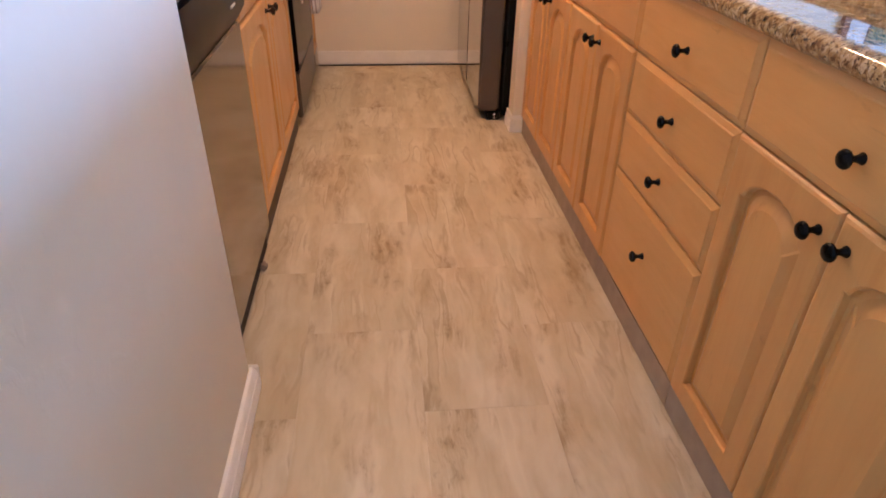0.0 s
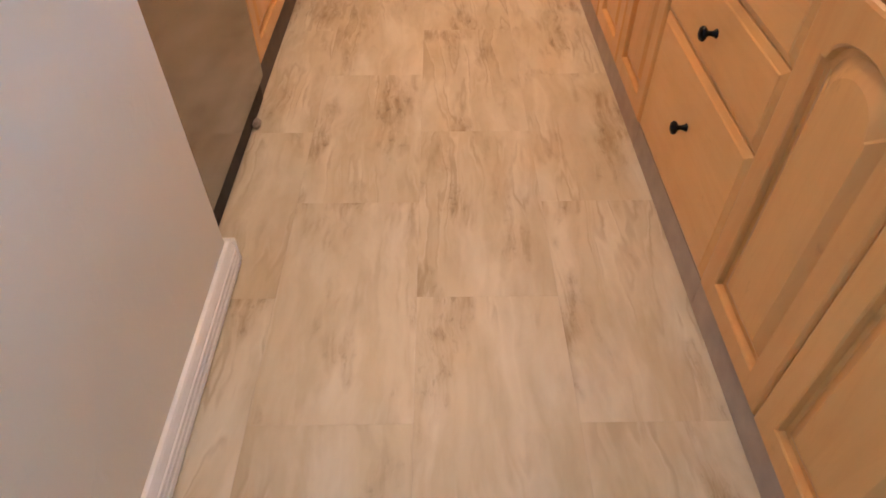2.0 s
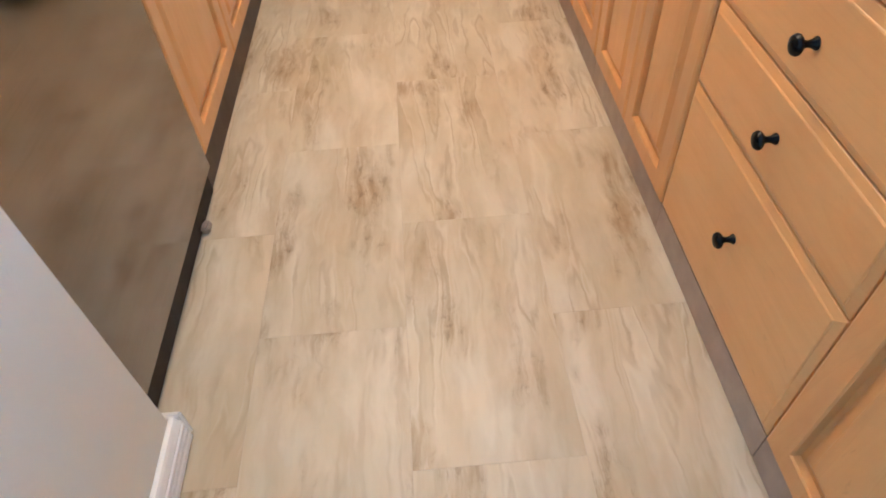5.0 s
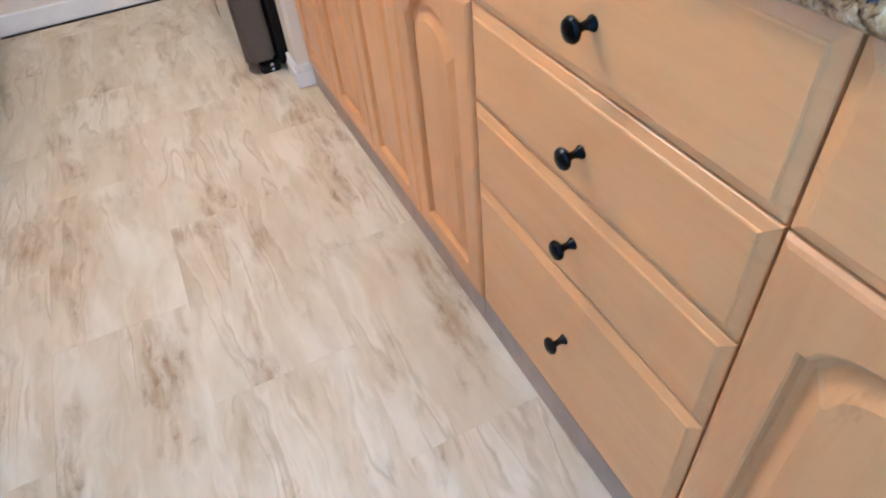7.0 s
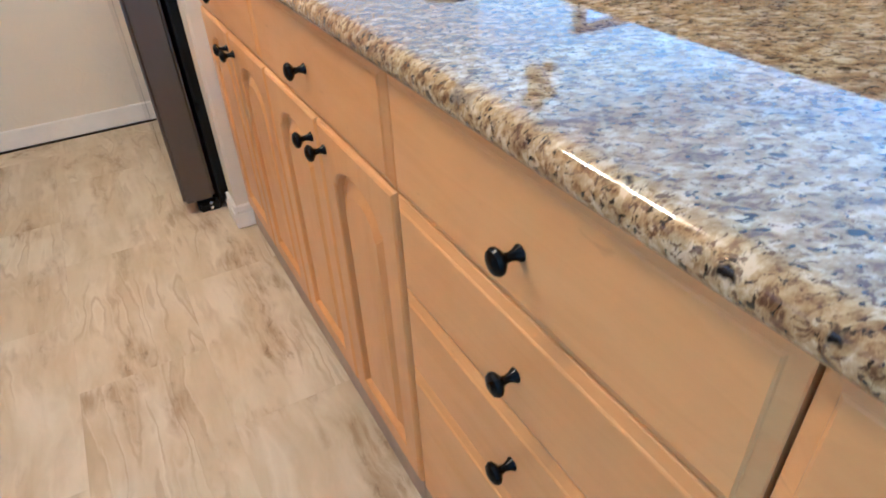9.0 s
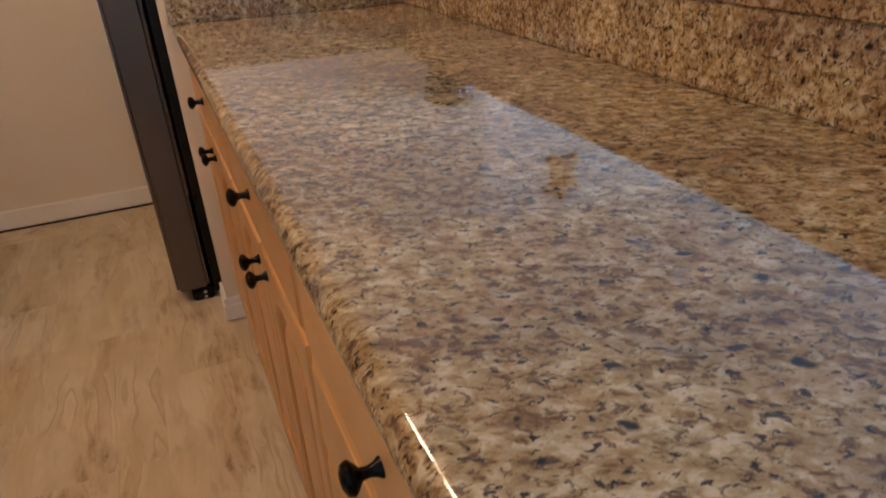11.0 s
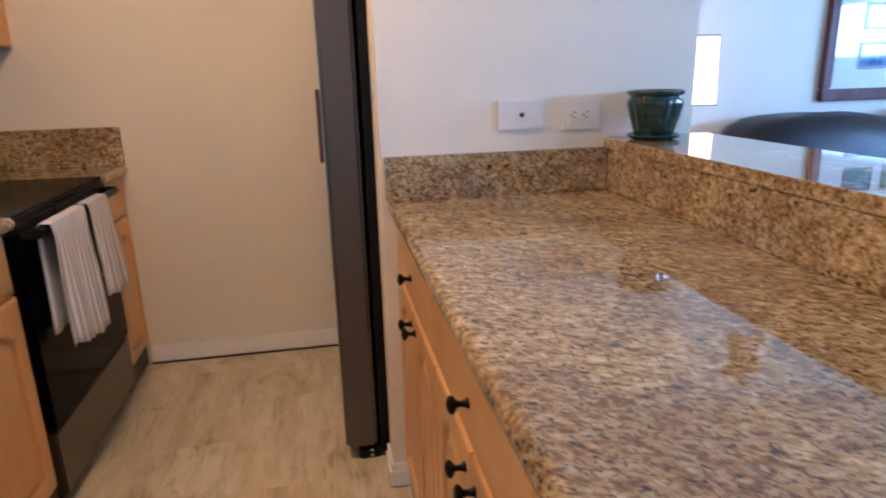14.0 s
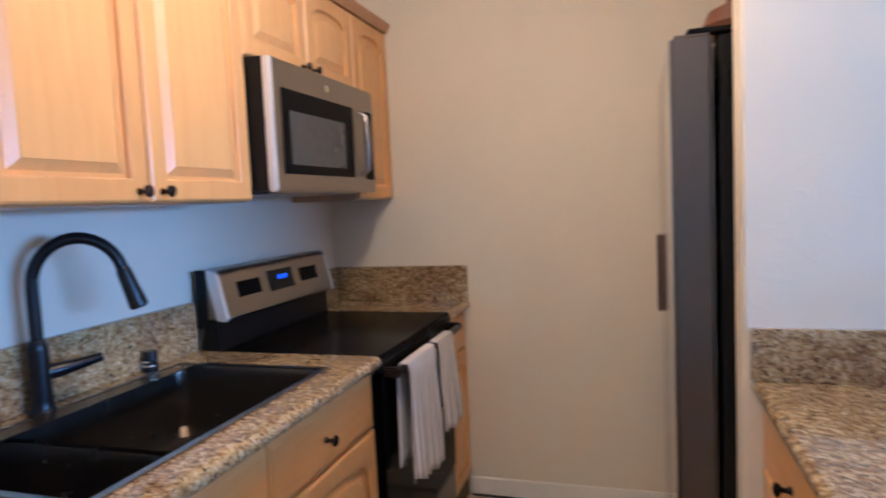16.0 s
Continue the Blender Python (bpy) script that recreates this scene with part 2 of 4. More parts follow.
def striped_cloth(name):
    m, n, l, p = material(name)
    v = coords(n, l, (1, 1, 1), space="UV", rand=False)
    wv = n.new("ShaderNodeTexWave")
    wv.bands_direction = "X"
    wv.inputs["Scale"].default_value = 2.6
    wv.inputs["Distortion"].default_value = 0.15
    l.new(v, wv.inputs["Vector"])
    weave = noise_tex(n, l, coords(n, l), 420, 2)
    c = ramp(n, l, wv.outputs[1], (0.42, (0.40, 0.36, 0.33)), (0.52, (0.70, 0.68, 0.66)))
    l.new(c, p.inputs["Base Color"])
    p.inputs["Roughness"].default_value = 0.9
    p.inputs["Sheen Weight"].default_value = 0.3
    bump(n, l, p, weave, 0.4, 0.001)
    return m


def leaves_backdrop(name):
    m, n, l, p = material(name)
    v = coords(n, l, rand=False)
    a = noise_tex(n, l, v, 2.4, 6, 0.7, 0.6)
    c = ramp(n, l, a, (0.32, (0.02, 0.06, 0.015)), (0.46, (0.12, 0.30, 0.06)), (0.56, (0.42, 0.62, 0.25)), (0.66, (0.8, 0.93, 1.0)))
    l.new(c, p.inputs["Emission Color"])
    l.new(c, p.inputs["Base Color"])
    p.inputs["Emission Strength"].default_value = 2.2
    p.inputs["Roughness"].default_value = 1.0
    return m


PAINT = wall_paint("wall_paint", (0.80, 0.733, 0.600))
TRIM = plain("trim_paint", (0.88, 0.855, 0.80), 0.36, vary=0.04, scale=14, bumpy=0.0005)
CEIL = wall_paint("ceiling_paint", (0.82, 0.77, 0.68))
MAPLE_COLOURS = ((0.75, 0.426, 0.156), (0.620, 0.304, 0.090))
MAPLE = wood("maple", *MAPLE_COLOURS)
MAPLE_ACROSS = wood("maple_across", *MAPLE_COLOURS, along="y")
MAPLE_BOX = wood("maple_box", (0.55, 0.30, 0.14), (0.42, 0.205, 0.085))
GRANITE = granite("granite")
TILE = travertine("travertine_vinyl")
GROUT = plain("floor_joint", (0.46, 0.39, 0.30), 0.8, vary=0.15)
KICK_BLACK = plain("black_kick_plate", (0.038, 0.029, 0.024), 0.6, vary=0.25, spec=0.2)
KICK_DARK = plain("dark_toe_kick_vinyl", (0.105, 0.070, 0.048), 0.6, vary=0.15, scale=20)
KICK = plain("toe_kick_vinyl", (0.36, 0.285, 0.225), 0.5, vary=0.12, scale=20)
BLACK = plain("black_knob", (0.005, 0.005, 0.005), 0.24, vary=0.2, spec=0.15)
BRONZE = plain("bronze_knob", (0.030, 0.016, 0.010), 0.26, vary=0.2, metal=0.6)
BRONZE_TRIM = plain("dark_bronze_trim", (0.10, 0.055, 0.042), 0.4, vary=0.15)
BLACK_PLASTIC = plain("black_plastic", (0.006, 0.006, 0.006), 0.30, vary=0.2, spec=0.2)
BLACK_GLASS = plain("black_glass", (0.003, 0.003, 0.0035), 0.14, vary=0.1, spec=0.04)
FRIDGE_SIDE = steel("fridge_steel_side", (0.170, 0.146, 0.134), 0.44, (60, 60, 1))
STEEL = steel("brushed_steel", (0.31, 0.285, 0.260), 0.30)
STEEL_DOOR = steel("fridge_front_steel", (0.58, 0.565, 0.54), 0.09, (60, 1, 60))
DISH_STEEL = steel("dishwasher_steel", (0.29, 0.272, 0.255), 0.115, (60, 1, 60))
CHROME = steel("chrome", (0.78, 0.78, 0.78), 0.08)
# silver of the range's end trim, also the microwave edge's painted glint
TRIM_AND_GLINT = plain("bright_trim_and_glint", (0.72, 0.72, 0.72), 0.35, vary=0.03, metal=0.5)
DARK_STEEL = steel("range_drawer_steel", (0.17, 0.155, 0.140), 0.36)
SINK_MAT = plain("dark_coated_steel_sink", (0.120, 0.104, 0.090), 0.24, vary=0.08, scale=160, bumpy=0.0001, metal=0.85)
SINK_RIM = steel("sink_rim_steel", (0.42, 0.41, 0.40), 0.24)
FAUCET_MAT = plain("matte_black_faucet", (0.014, 0.015, 0.018), 0.28, vary=0.15, metal=0.5)
POT_MAT = plain("green_glaze", (0.004, 0.026, 0.024), 0.10, vary=0.55, scale=24, coat=0.4)
PLATE_MAT = plain("switch_plate_plastic", (0.78, 0.75, 0.70), 0.35, vary=0.03)
DARK = plain("dark_slot", (0.012, 0.010, 0.009), 0.6)
LEATHER = plain("dark_leather", (0.018, 0.012, 0.011), 0.42, vary=0.35, scale=60, bumpy=0.0012, spec=0.28)
CHAIR_WOOD = wood("mahogany", (0.130, 0.028, 0.020), (0.068, 0.015, 0.011), 0.55, 0.0)
# the chair's mahogany, darkened to paint the shade inside the back's slot
SLOT_SHADE = wood("shaded_slot_mahogany", (0.050, 0.014, 0.012), (0.030, 0.009, 0.008), 0.6, 0.0)
CHAIR_LEATHER = plain("oxblood_leather", (0.095, 0.026, 0.022), 0.55, vary=0.3, scale=70, bumpy=0.001)
SHADE = emitter("lit_lamp_shade", (1.0, 0.66, 0.50), 4.5)
MAT_BOARD = plain("picture_mat", (0.74, 0.77, 0.76), 0.03, vary=0.03, coat=1.0)
CLOTH = striped_cloth("striped_towel_cloth")
BROWN = plain("brown_earthenware", (0.12, 0.050, 0.028), 0.42, vary=0.25, scale=18)
ORNAMENT = wood("carved_wood", (0.30, 0.105, 0.036), (0.14, 0.048, 0.018), 0.4, 0.1)
LIGHT_DOME = emitter("lit_dome_glass", (1.0, 0.78, 0.52), 5.0)
BLUE_DIGIT = emitter("blue_digits", (0.03, 0.12, 1.0), 2.6)
CARPET = plain("beige_carpet", (0.36, 0.31, 0.25), 0.95, vary=0.2, scale=250, bumpy=0.004)
LEAF = leaves_backdrop("garden_backdrop")
PHOTO_BLUE = plain("photo_blue", (0.05, 0.16, 0.38), 0.08, vary=0.7, scale=22, coat=0.8)
PHOTO_GREEN = plain("photo_green", (0.07, 0.19, 0.14), 0.08, vary=0.7, scale=26, coat=0.8)
PHOTO_TEAL = plain("photo_teal", (0.04, 0.24, 0.32), 0.08, vary=0.7, scale=18, coat=0.8)
PHOTO_EDGE = plain("photo_edge", (0.03, 0.04, 0.06), 0.2)


# ---------------- building helpers ----------------
LOC = {}


def thing(name, at, label="", category="", group="", kind=""):
    ob = new(name)
    ob.empty_display_size = 0.1
    ob.location = at
    LOC[ob] = Vector(at)
    return tagged(ob, label, category, group, kind)


def part(name, bm, mat, parent=None, label="", smooth=True, at=None, sharp=35):
    """Links a bmesh, built in world places, as one mesh; under a thing or a part, or on its own."""
    origin = LOC[parent] if parent else Vector(at or (0, 0, 0))
    bmesh.ops.translate(bm, verts=bm.verts, vec=-origin)
    me = bpy.data.meshes.new(name)
    bm.normal_update()
    bm.to_mesh(me)
    bm.free()
    if smooth:
        for f in me.polygons:
            f.use_smooth = True
        me.set_sharp_from_angle(angle=radians(sharp))
    me.materials.append(mat)
    ob = new(name, me)
    if smooth:
        wn_mod = ob.modifiers.new("flat_faces", "WEIGHTED_NORMAL")
        wn_mod.keep_sharp = True
    if parent:
        ob.parent = parent
    else:
        ob.location = origin
    LOC[ob] = origin
    if label:
        ob["label"] = label
    return ob


def structure(name, bm, mat, label="", category=""):
    ob = part(name, bm, mat, smooth=False)
    return tagged(ob, label, category, kind="structure")


def box(bm, x0, x1, y0, y1, z0, z1, bev=0.0, seg=2):
    r = bmesh.ops.create_cube(bm, size=1.0)
    vs = r["verts"]
    for v in vs:
        v.co = Vector(((x0 + x1) / 2 + v.co.x * (x1 - x0), (y0 + y1) / 2 + v.co.y * (y1 - y0), (z0 + z1) / 2 + v.co.z * (z1 - z0)))
    if bev:
        es = list({e for v in vs for e in v.link_edges})
        bmesh.ops.bevel(bm, geom=es, offset=bev, segments=seg, affect="EDGES", clamp_overlap=True)
    return bm


def B(*a, **k):
    return box(bmesh.new(), *a, **k)


def lathe(bm, profile, m, n=20, flute=0, depth=0.0, f0=0.0, f1=1.0):
    """profile of (radius, height) turned round the z axis of m."""
    rings = []
    for r, h in profile:
        ring = []
        for k in range(n):
            a = 2 * math.pi * k / n
            rr = r * (1 + depth * math.cos(flute * a)) if flute and f0 <= h <= f1 else r
            ring.append(bm.verts.new(m @ Vector((rr * math.cos(a), rr * math.sin(a), h))))
        rings.append(ring)
    for a, b in zip(rings, rings[1:]):
        for k in range(n):
            bm.faces.new((a[k], a[(k + 1) % n], b[(k + 1) % n], b[k]))
    bm.faces.new(rings[0][::-1])
    bm.faces.new(rings[-1])
    bmesh.ops.recalc_face_normals(bm, faces=bm.faces)
    return bm


def tube(bm, pts, radii, n=14):
    pts = [Vector(p) for p in pts]
    rings, side = [], None
    for k, p in enumerate(pts):
        d = (pts[min(k + 1, len(pts) - 1)] - pts[max(k - 1, 0)]).normalized()
        if side is None:
            side = d.orthogonal().normalized()
        side = (side - d * side.dot(d)).normalized()
        up = d.cross(side)
        r = radii[k] if isinstance(radii, (list, tuple)) else radii
        rings.append([bm.verts.new(p + r * (math.cos(2 * math.pi * j / n) * side + math.sin(2 * math.pi * j / n) * up)) for j in range(n)])
    for a, b in zip(rings, rings[1:]):
        for k in range(n):
            bm.faces.new((a[k], a[(k + 1) % n], b[(k + 1) % n], b[k]))
    bm.faces.new(rings[0][::-1])
    bm.faces.new(rings[-1])
    bmesh.ops.recalc_face_normals(bm, faces=bm.faces)
    return bm


def prism_y(bm, profile, y0, y1):
    """A profile of (x, z) drawn out along y."""
    a = [bm.verts.new((x, y0, z)) for x, z in profile]
    b = [bm.verts.new((x, y1, z)) for x, z in profile]
    n = len(profile)
    for k in range(n):
        bm.faces.new((a[k], a[(k + 1) % n], b[(k + 1) % n], b[k]))
    bm.faces.new(a[::-1])
    bm.faces.new(b)
    bmesh.ops.recalc_face_normals(bm, faces=bm.faces)
    return bm


def nosing(xf, xb, z0, z1, sign):
    """Profile of a slab with a rounded front edge at xf; sign: the way from front to back along x."""
    r = (z1 - z0) / 2
    pts = [(xb, z0), (xb, z1), (xf + sign * (r + 0.005), z1)]
    for k in range(13):
        a = math.pi / 2 - math.pi * k / 12
        pts.append((xf + sign * (r - r * math.cos(a)), (z0 + z1) / 2 + r * math.sin(a)))
    return pts + [(xf + sign * (r + 0.005), z0)]


# fronts: u runs along y, v up, w outwards; RIGHT faces -x, LEFT faces +x
RIGHT = (0.010, -1)
LEFT = (-1.070, 1)


def front_point(side, u, v, w):
    return (side[0] + side[1] * w, u, v)


def panel_front(side, u0, u1, v0, v1, loops, arch=0.0):
    """A door or drawer front from nested loops of (inset, height, arched or not)."""
    bm = bmesh.new()
    K = 25
    rings = []
    for d, w, arched in loops:
        a0, a1, b0, b1 = u0 + d, u1 - d, v0 + d, v1 - d
        pts = [(a0, b0), (a1, b0)]
        for k in range(K):
            s = k / (K - 1)
            e = min(1.0, abs(2 * s - 1) / 0.84)
            e = 1.0 - math.sqrt(max(0.0, 1.0 - (0.94 * e) ** 2)) if e < 1 else 1.0
            pts.append((a1 + (a0 - a1) * s, b1 - (arch * e if arched else 0.0)))
        rings.append([bm.verts.new(front_point(side, u, v, w)) for u, v in pts])
    for a, b in zip(rings, rings[1:]):
        for k in range(len(a)):
            bm.faces.new((a[k], a[(k + 1) % len(a)], b[(k + 1) % len(a)], b[k]))
    bm.faces.new(rings[0][::-1])
    bm.faces.new(rings[-1])
    bmesh.ops.recalc_face_normals(bm, faces=bm.faces)
    return bm


DOOR = ((0, 0, 0), (0, 0.013, 0), (0.003, 0.0175, 0), (0.008, 0.020, 0), (0.052, 0.020, 1), (0.055, 0.0175, 1), (0.057, 0.006, 1),
        (0.066, 0.0055, 1), (0.084, 0.0155, 1), (0.087, 0.0175, 1))
DRAWER = ((0, 0, 0), (0, 0.0122, 0), (0.0012, 0.0137, 0), (0.0135, 0.0178, 0), (0.0145, 0.0190, 0), (0.0165, 0.0200, 0))
PANEL = ((0.066, 0.0060, 1), (0.068, 0.0066, 1), (0.086, 0.0157, 1), (0.089, 0.0177, 1))
KNOB = ((0.0092, 0.0), (0.0088, 0.0018), (0.0060, 0.0055), (0.0047, 0.0105), (0.0058, 0.0150), (0.0110, 0.0180), (0.0143, 0.0208), (0.0146, 0.0232), (0.0125, 0.0262), (0.0070, 0.0283), (0.002, 0.0288))


def knob(side, u, v, parent, mat=None):
    turn = Matrix.Rotation(radians(90 * side[1]), 4, "Y")
    m = Matrix.Translation(front_point(side, u, v - 0.006, 0.0195)) @ turn @ Matrix.Diagonal((1, 1, 1.2, 1))
    return part("knob", lathe(bmesh.new(), KNOB, m, 18), mat or (BLACK if side is RIGHT else BRONZE), parent,
                "round black knob" if side is RIGHT else "dark bronze knob")


def door_front(side, u0, u1, v0, v1, parent, knob_u=None, knob_v=None, arch=0.045):
    d = part("door", panel_front(side, u0, u1, v0, v1, DOOR[:8], arch), MAPLE, parent, "maple raised-panel door" + (" with an arched top" if arch else ""), sharp=13)
    part("panel", panel_front(side, u0, u1, v0, v1, PANEL, arch), MAPLE, d, sharp=13)
    if knob_u is not None:
        knob(side, knob_u, knob_v, d)
    return d


def drawer_front(side, u0, u1, v0, v1, parent, knobs=(0.5,), name="drawer"):
    d = part(name, panel_front(side, u0, u1, v0, v1, DRAWER), MAPLE_ACROSS, parent, "maple slab front with bevelled edges", sharp=13)
    for s in knobs:
        knob(side, u0 + (u1 - u0) * s, (v0 + v1) / 2, d)
    return d


def cabinet(side, u0, u1, v0, v1, depth, name, label, group, kick=True, hollow=0.0):
    back = side[0] - side[1] * depth
    c = thing(name, ((side[0] + back) / 2, (u0 + u1) / 2, 0.0 if kick else v0), label, "cabinet", group)
    xa, xb = sorted((side[0] - side[1] * 0.001, back))
    part("body", B(xa, xb, u0 + 0.001, u1 - 0.001, v0, hollow or v1, bev=0.0015, seg=1), MAPLE_BOX, c)
    if hollow:
        xa, xb = sorted((side[0] - side[1] * 0.001, side[0] - side[1] * 0.020))
        part("front_rail", B(xa, xb, u0 + 0.001, u1 - 0.001, hollow + 0.0005, v1, bev=0.0015, seg=1), MAPLE_BOX, c)
    if kick:
        fx = side[0] + (0.002 if side[1] > 0 else -0.013)
        xa, xb = sorted((fx, fx - side[1] * 0.02))
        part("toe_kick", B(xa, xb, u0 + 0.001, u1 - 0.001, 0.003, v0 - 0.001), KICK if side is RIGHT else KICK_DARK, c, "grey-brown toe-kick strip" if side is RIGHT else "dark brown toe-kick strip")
    return c


# ---------------- the shell ----------------
H = 2.44
Y_FAR, Y_BACK, X_L, X_LW, X_R = 2.945, -3.6, -1.70, -1.004, 5.2
ROOM_BACK = -3.6
structure("floor", B(X_L - 0.12, 0.72, ROOM_BACK, Y_FAR + 0.12, -0.12, -0.0006), GROUT, "kitchen floor of travertine-look vinyl tiles", "floor")
structure("carpet", B(0.722, X_R + 0.15, ROOM_BACK, Y_FAR + 0.12, -0.12, 0.0), CARPET, "beige carpet of the living room", "carpet")
structure("ceiling", B(X_L - 0.12, X_R + 0.15, ROOM_BACK - 0.12, Y_FAR + 0.12, H, H + 0.12), CEIL, "off-white textured ceiling", "ceiling")
structure("wall_north", B(X_L - 0.12, X_R + 0.15, Y_FAR, Y_FAR + 0.12, 0, H), PAINT, "cream textured plaster wall", "wall")
structure("wall_west", B(X_L - 0.12, X_L, 0.134, Y_FAR, 0, H), PAINT, "cream wall behind the sink", "wall")
structure("wall_west_near", B(X_L - 0.12, X_LW, ROOM_BACK, 0.134, 0, H, bev=0.006), PAINT, "off-white textured wall beside the dishwasher", "wall")
structure("wall_south", B(X_L - 0.12, X_R + 0.15, ROOM_BACK - 0.12, ROOM_BACK, 0, H), PAINT, "off-white plain wall", "wall")
STUB_Y = 1.780
structure("wall_stub", B(-0.050, 0.895, STUB_Y, STUB_Y + 0.115, 0, H, bev=0.008), PAINT, "white textured partition wall beside the refrigerator", "wall")
structure("wall_alcove", B(0.78, 0.894, STUB_Y + 0.1155, Y_FAR, 0, H), PAINT, "white wall that closes the refrigerator alcove", "wall")
structure("wall_bar", B(0.662, 0.775, -1.30, STUB_Y - 0.001, 0, 1.0455), PAINT, "low wall that carries the raised bar", "wall")
east = bmesh.new()
box(east, X_R, X_R + 0.15, ROOM_BACK, WIN_Y0, 0, H)
box(east, X_R, X_R + 0.15, WIN_Y1, Y_FAR, 0, H)
box(east, X_R, X_R + 0.15, WIN_Y0, WIN_Y1, WIN_Z1, H)
structure("wall_east", east, PAINT, "living room wall with a wide balcony door", "wall")


def baseboard(name, x0, x1, y0, y1, face, h=0.088):
    """A board with an eased top; face "x" gives it shallow flutes along its front."""
    bm = bmesh.new()
    if face == "x":
        t = x1 - x0
        prism_y(bm, [(x0, 0.006), (x1, 0.006), (x1, 0.018), (x1 - 0.0025, 0.020), (x1 - 0.0025, 0.023), (x1, 0.025), (x1, 0.035), (x1 - 0.0025, 0.037),
                     (x1 - 0.0025, 0.040), (x1, 0.042), (x1, 0.052), (x1 - 0.003, 0.054), (x1 - 0.003, 0.058), (x0 + t * 0.62, h - 0.006), (x0 + t * 0.45, h - 0.001), (x0 + t * 0.25, h), (x0, h)], y0, y1)
    else:
        box(bm, x0, x1, y0, y1, 0.006, h, bev=0.0035)
    return structure(name, bm, TRIM, "white painted baseboard", "baseboard")


baseboard("baseboard_north", -1.048, -0.02, Y_FAR - 0.016, Y_FAR - 0.001, "y")
baseboard("baseboard_west", X_LW + 0.001, X_LW + 0.020, ROOM_BACK, 0.134, "x", 0.075)
baseboard("baseboard_west_end", X_LW - 0.05, X_LW + 0.020, 0.135, 0.147, "y", 0.075)
stubb = bmesh.new()
box(stubb, -0.064, -0.051, STUB_Y - 0.012, STUB_Y + 0.115, 0.004, 0.062, bev=0.003)
box(stubb, -0.060, -0.0505, STUB_Y - 0.009, STUB_Y + 0.115, 0.062, 0.088, bev=0.003)
box(stubb, -0.0505, 0.050, STUB_Y - 0.012, STUB_Y - 0.001, 0.004, 0.062, bev=0.003)
box(stubb, -0.0505, 0.050, STUB_Y - 0.009, STUB_Y - 0.001, 0.062, 0.088, bev=0.003)
structure("baseboard_stub", stubb, TRIM, "white stepped baseboard round the wall end", "baseboard")
# solid dark strip, the shadow line under the raised board put into colour
structure("floor_gap", B(-1.048, -0.02, Y_FAR - 0.022, Y_FAR - 0.002, -0.003, 0.0055), DARK, "dark strip that paints the shade under the baseboard", "trim")

# balcony door in the living room's east wall
door = thing("window_1", (X_R + 0.07, (WIN_Y0 + WIN_Y1) / 2, 0), "wide white-framed glass balcony door", "window", kind="structure")
wf = bmesh.new()
for y in (WIN_Y0, WIN_Y0 + 1.2, WIN_Y0 + 2.4, WIN_Y1 - 0.06):
    box(wf, X_R + 0.04, X_R + 0.10, y, y + 0.06, 0, WIN_Z1)
box(wf, X_R + 0.035, X_R + 0.105, WIN_Y0, WIN_Y1, WIN_Z1 - 0.06, WIN_Z1)
box(wf, X_R + 0.035, X_R + 0.105, WIN_Y0, WIN_Y1, 0, 0.06)
part("window_frame", wf, TRIM, door, smooth=False)
rail = thing("balcony_railing", (X_R + 1.4, -0.9, 0), "white wooden balcony railing with slim balusters", "railing")
part("top_rail", B(X_R + 1.36, X_R + 1.44, -5.0, 3.2, 0.98, 1.04, bev=0.006), TRIM, rail)
part("bottom_rail", B(X_R + 1.37, X_R + 1.43, -5.0, 3.2, 0.10, 0.15, bev=0.004), TRIM, rail)
for k in range(60):
    y = -4.95 + 0.137 * k
    part("baluster", B(X_R + 1.385, X_R + 1.415, y, y + 0.03, 0.148, 0.982), TRIM, rail, smooth=False)
for y in (-5.0, -2.3, 0.4, 3.1):
    part("post", B(X_R + 1.355, X_R + 1.445, y, y + 0.09, -0.01, 1.10, bev=0.005), TRIM, rail)
structure("balcony_floor", B(X_R + 0.152, X_R + 1.6, -5.2, 3.4, -0.12, -0.01), TRIM, "pale balcony deck", "balcony")
structure("backdrop", B(X_R + 6.0, X_R + 6.05, -14, 12, -3, 7), LEAF, "sunlit garden trees beyond the balcony", "backdrop")

# ---------------- peninsula: base cabinets, worktop, bar ----------------
RG = "base cabinets under the granite peninsula"
V0, V0_SINK, V1 = 0.079, 0.104, 0.884
SPLIT = 0.7125


def two_door_base(side, u0, u1, group, label, mid=None, depth=0.60):
    c = cabinet(side, u0, u1, V0, V1, depth, "base_cabinet", label, group)
    m = mid or (u0 + u1) / 2
    drawer_front(side, u0 + 0.002, u1 - 0.002, SPLIT + 0.002, V1 - 0.002, c, (0.508,))
    door_front(side, u0 + 0.002, m - 0.0015, V0 + 0.002, SPLIT - 0.002, c, m - 0.0325, 0.671)
    door_front(side, m + 0.0015, u1 - 0.002, V0 + 0.002, SPLIT - 0.002, c, m + 0.0335, 0.669)
    return c


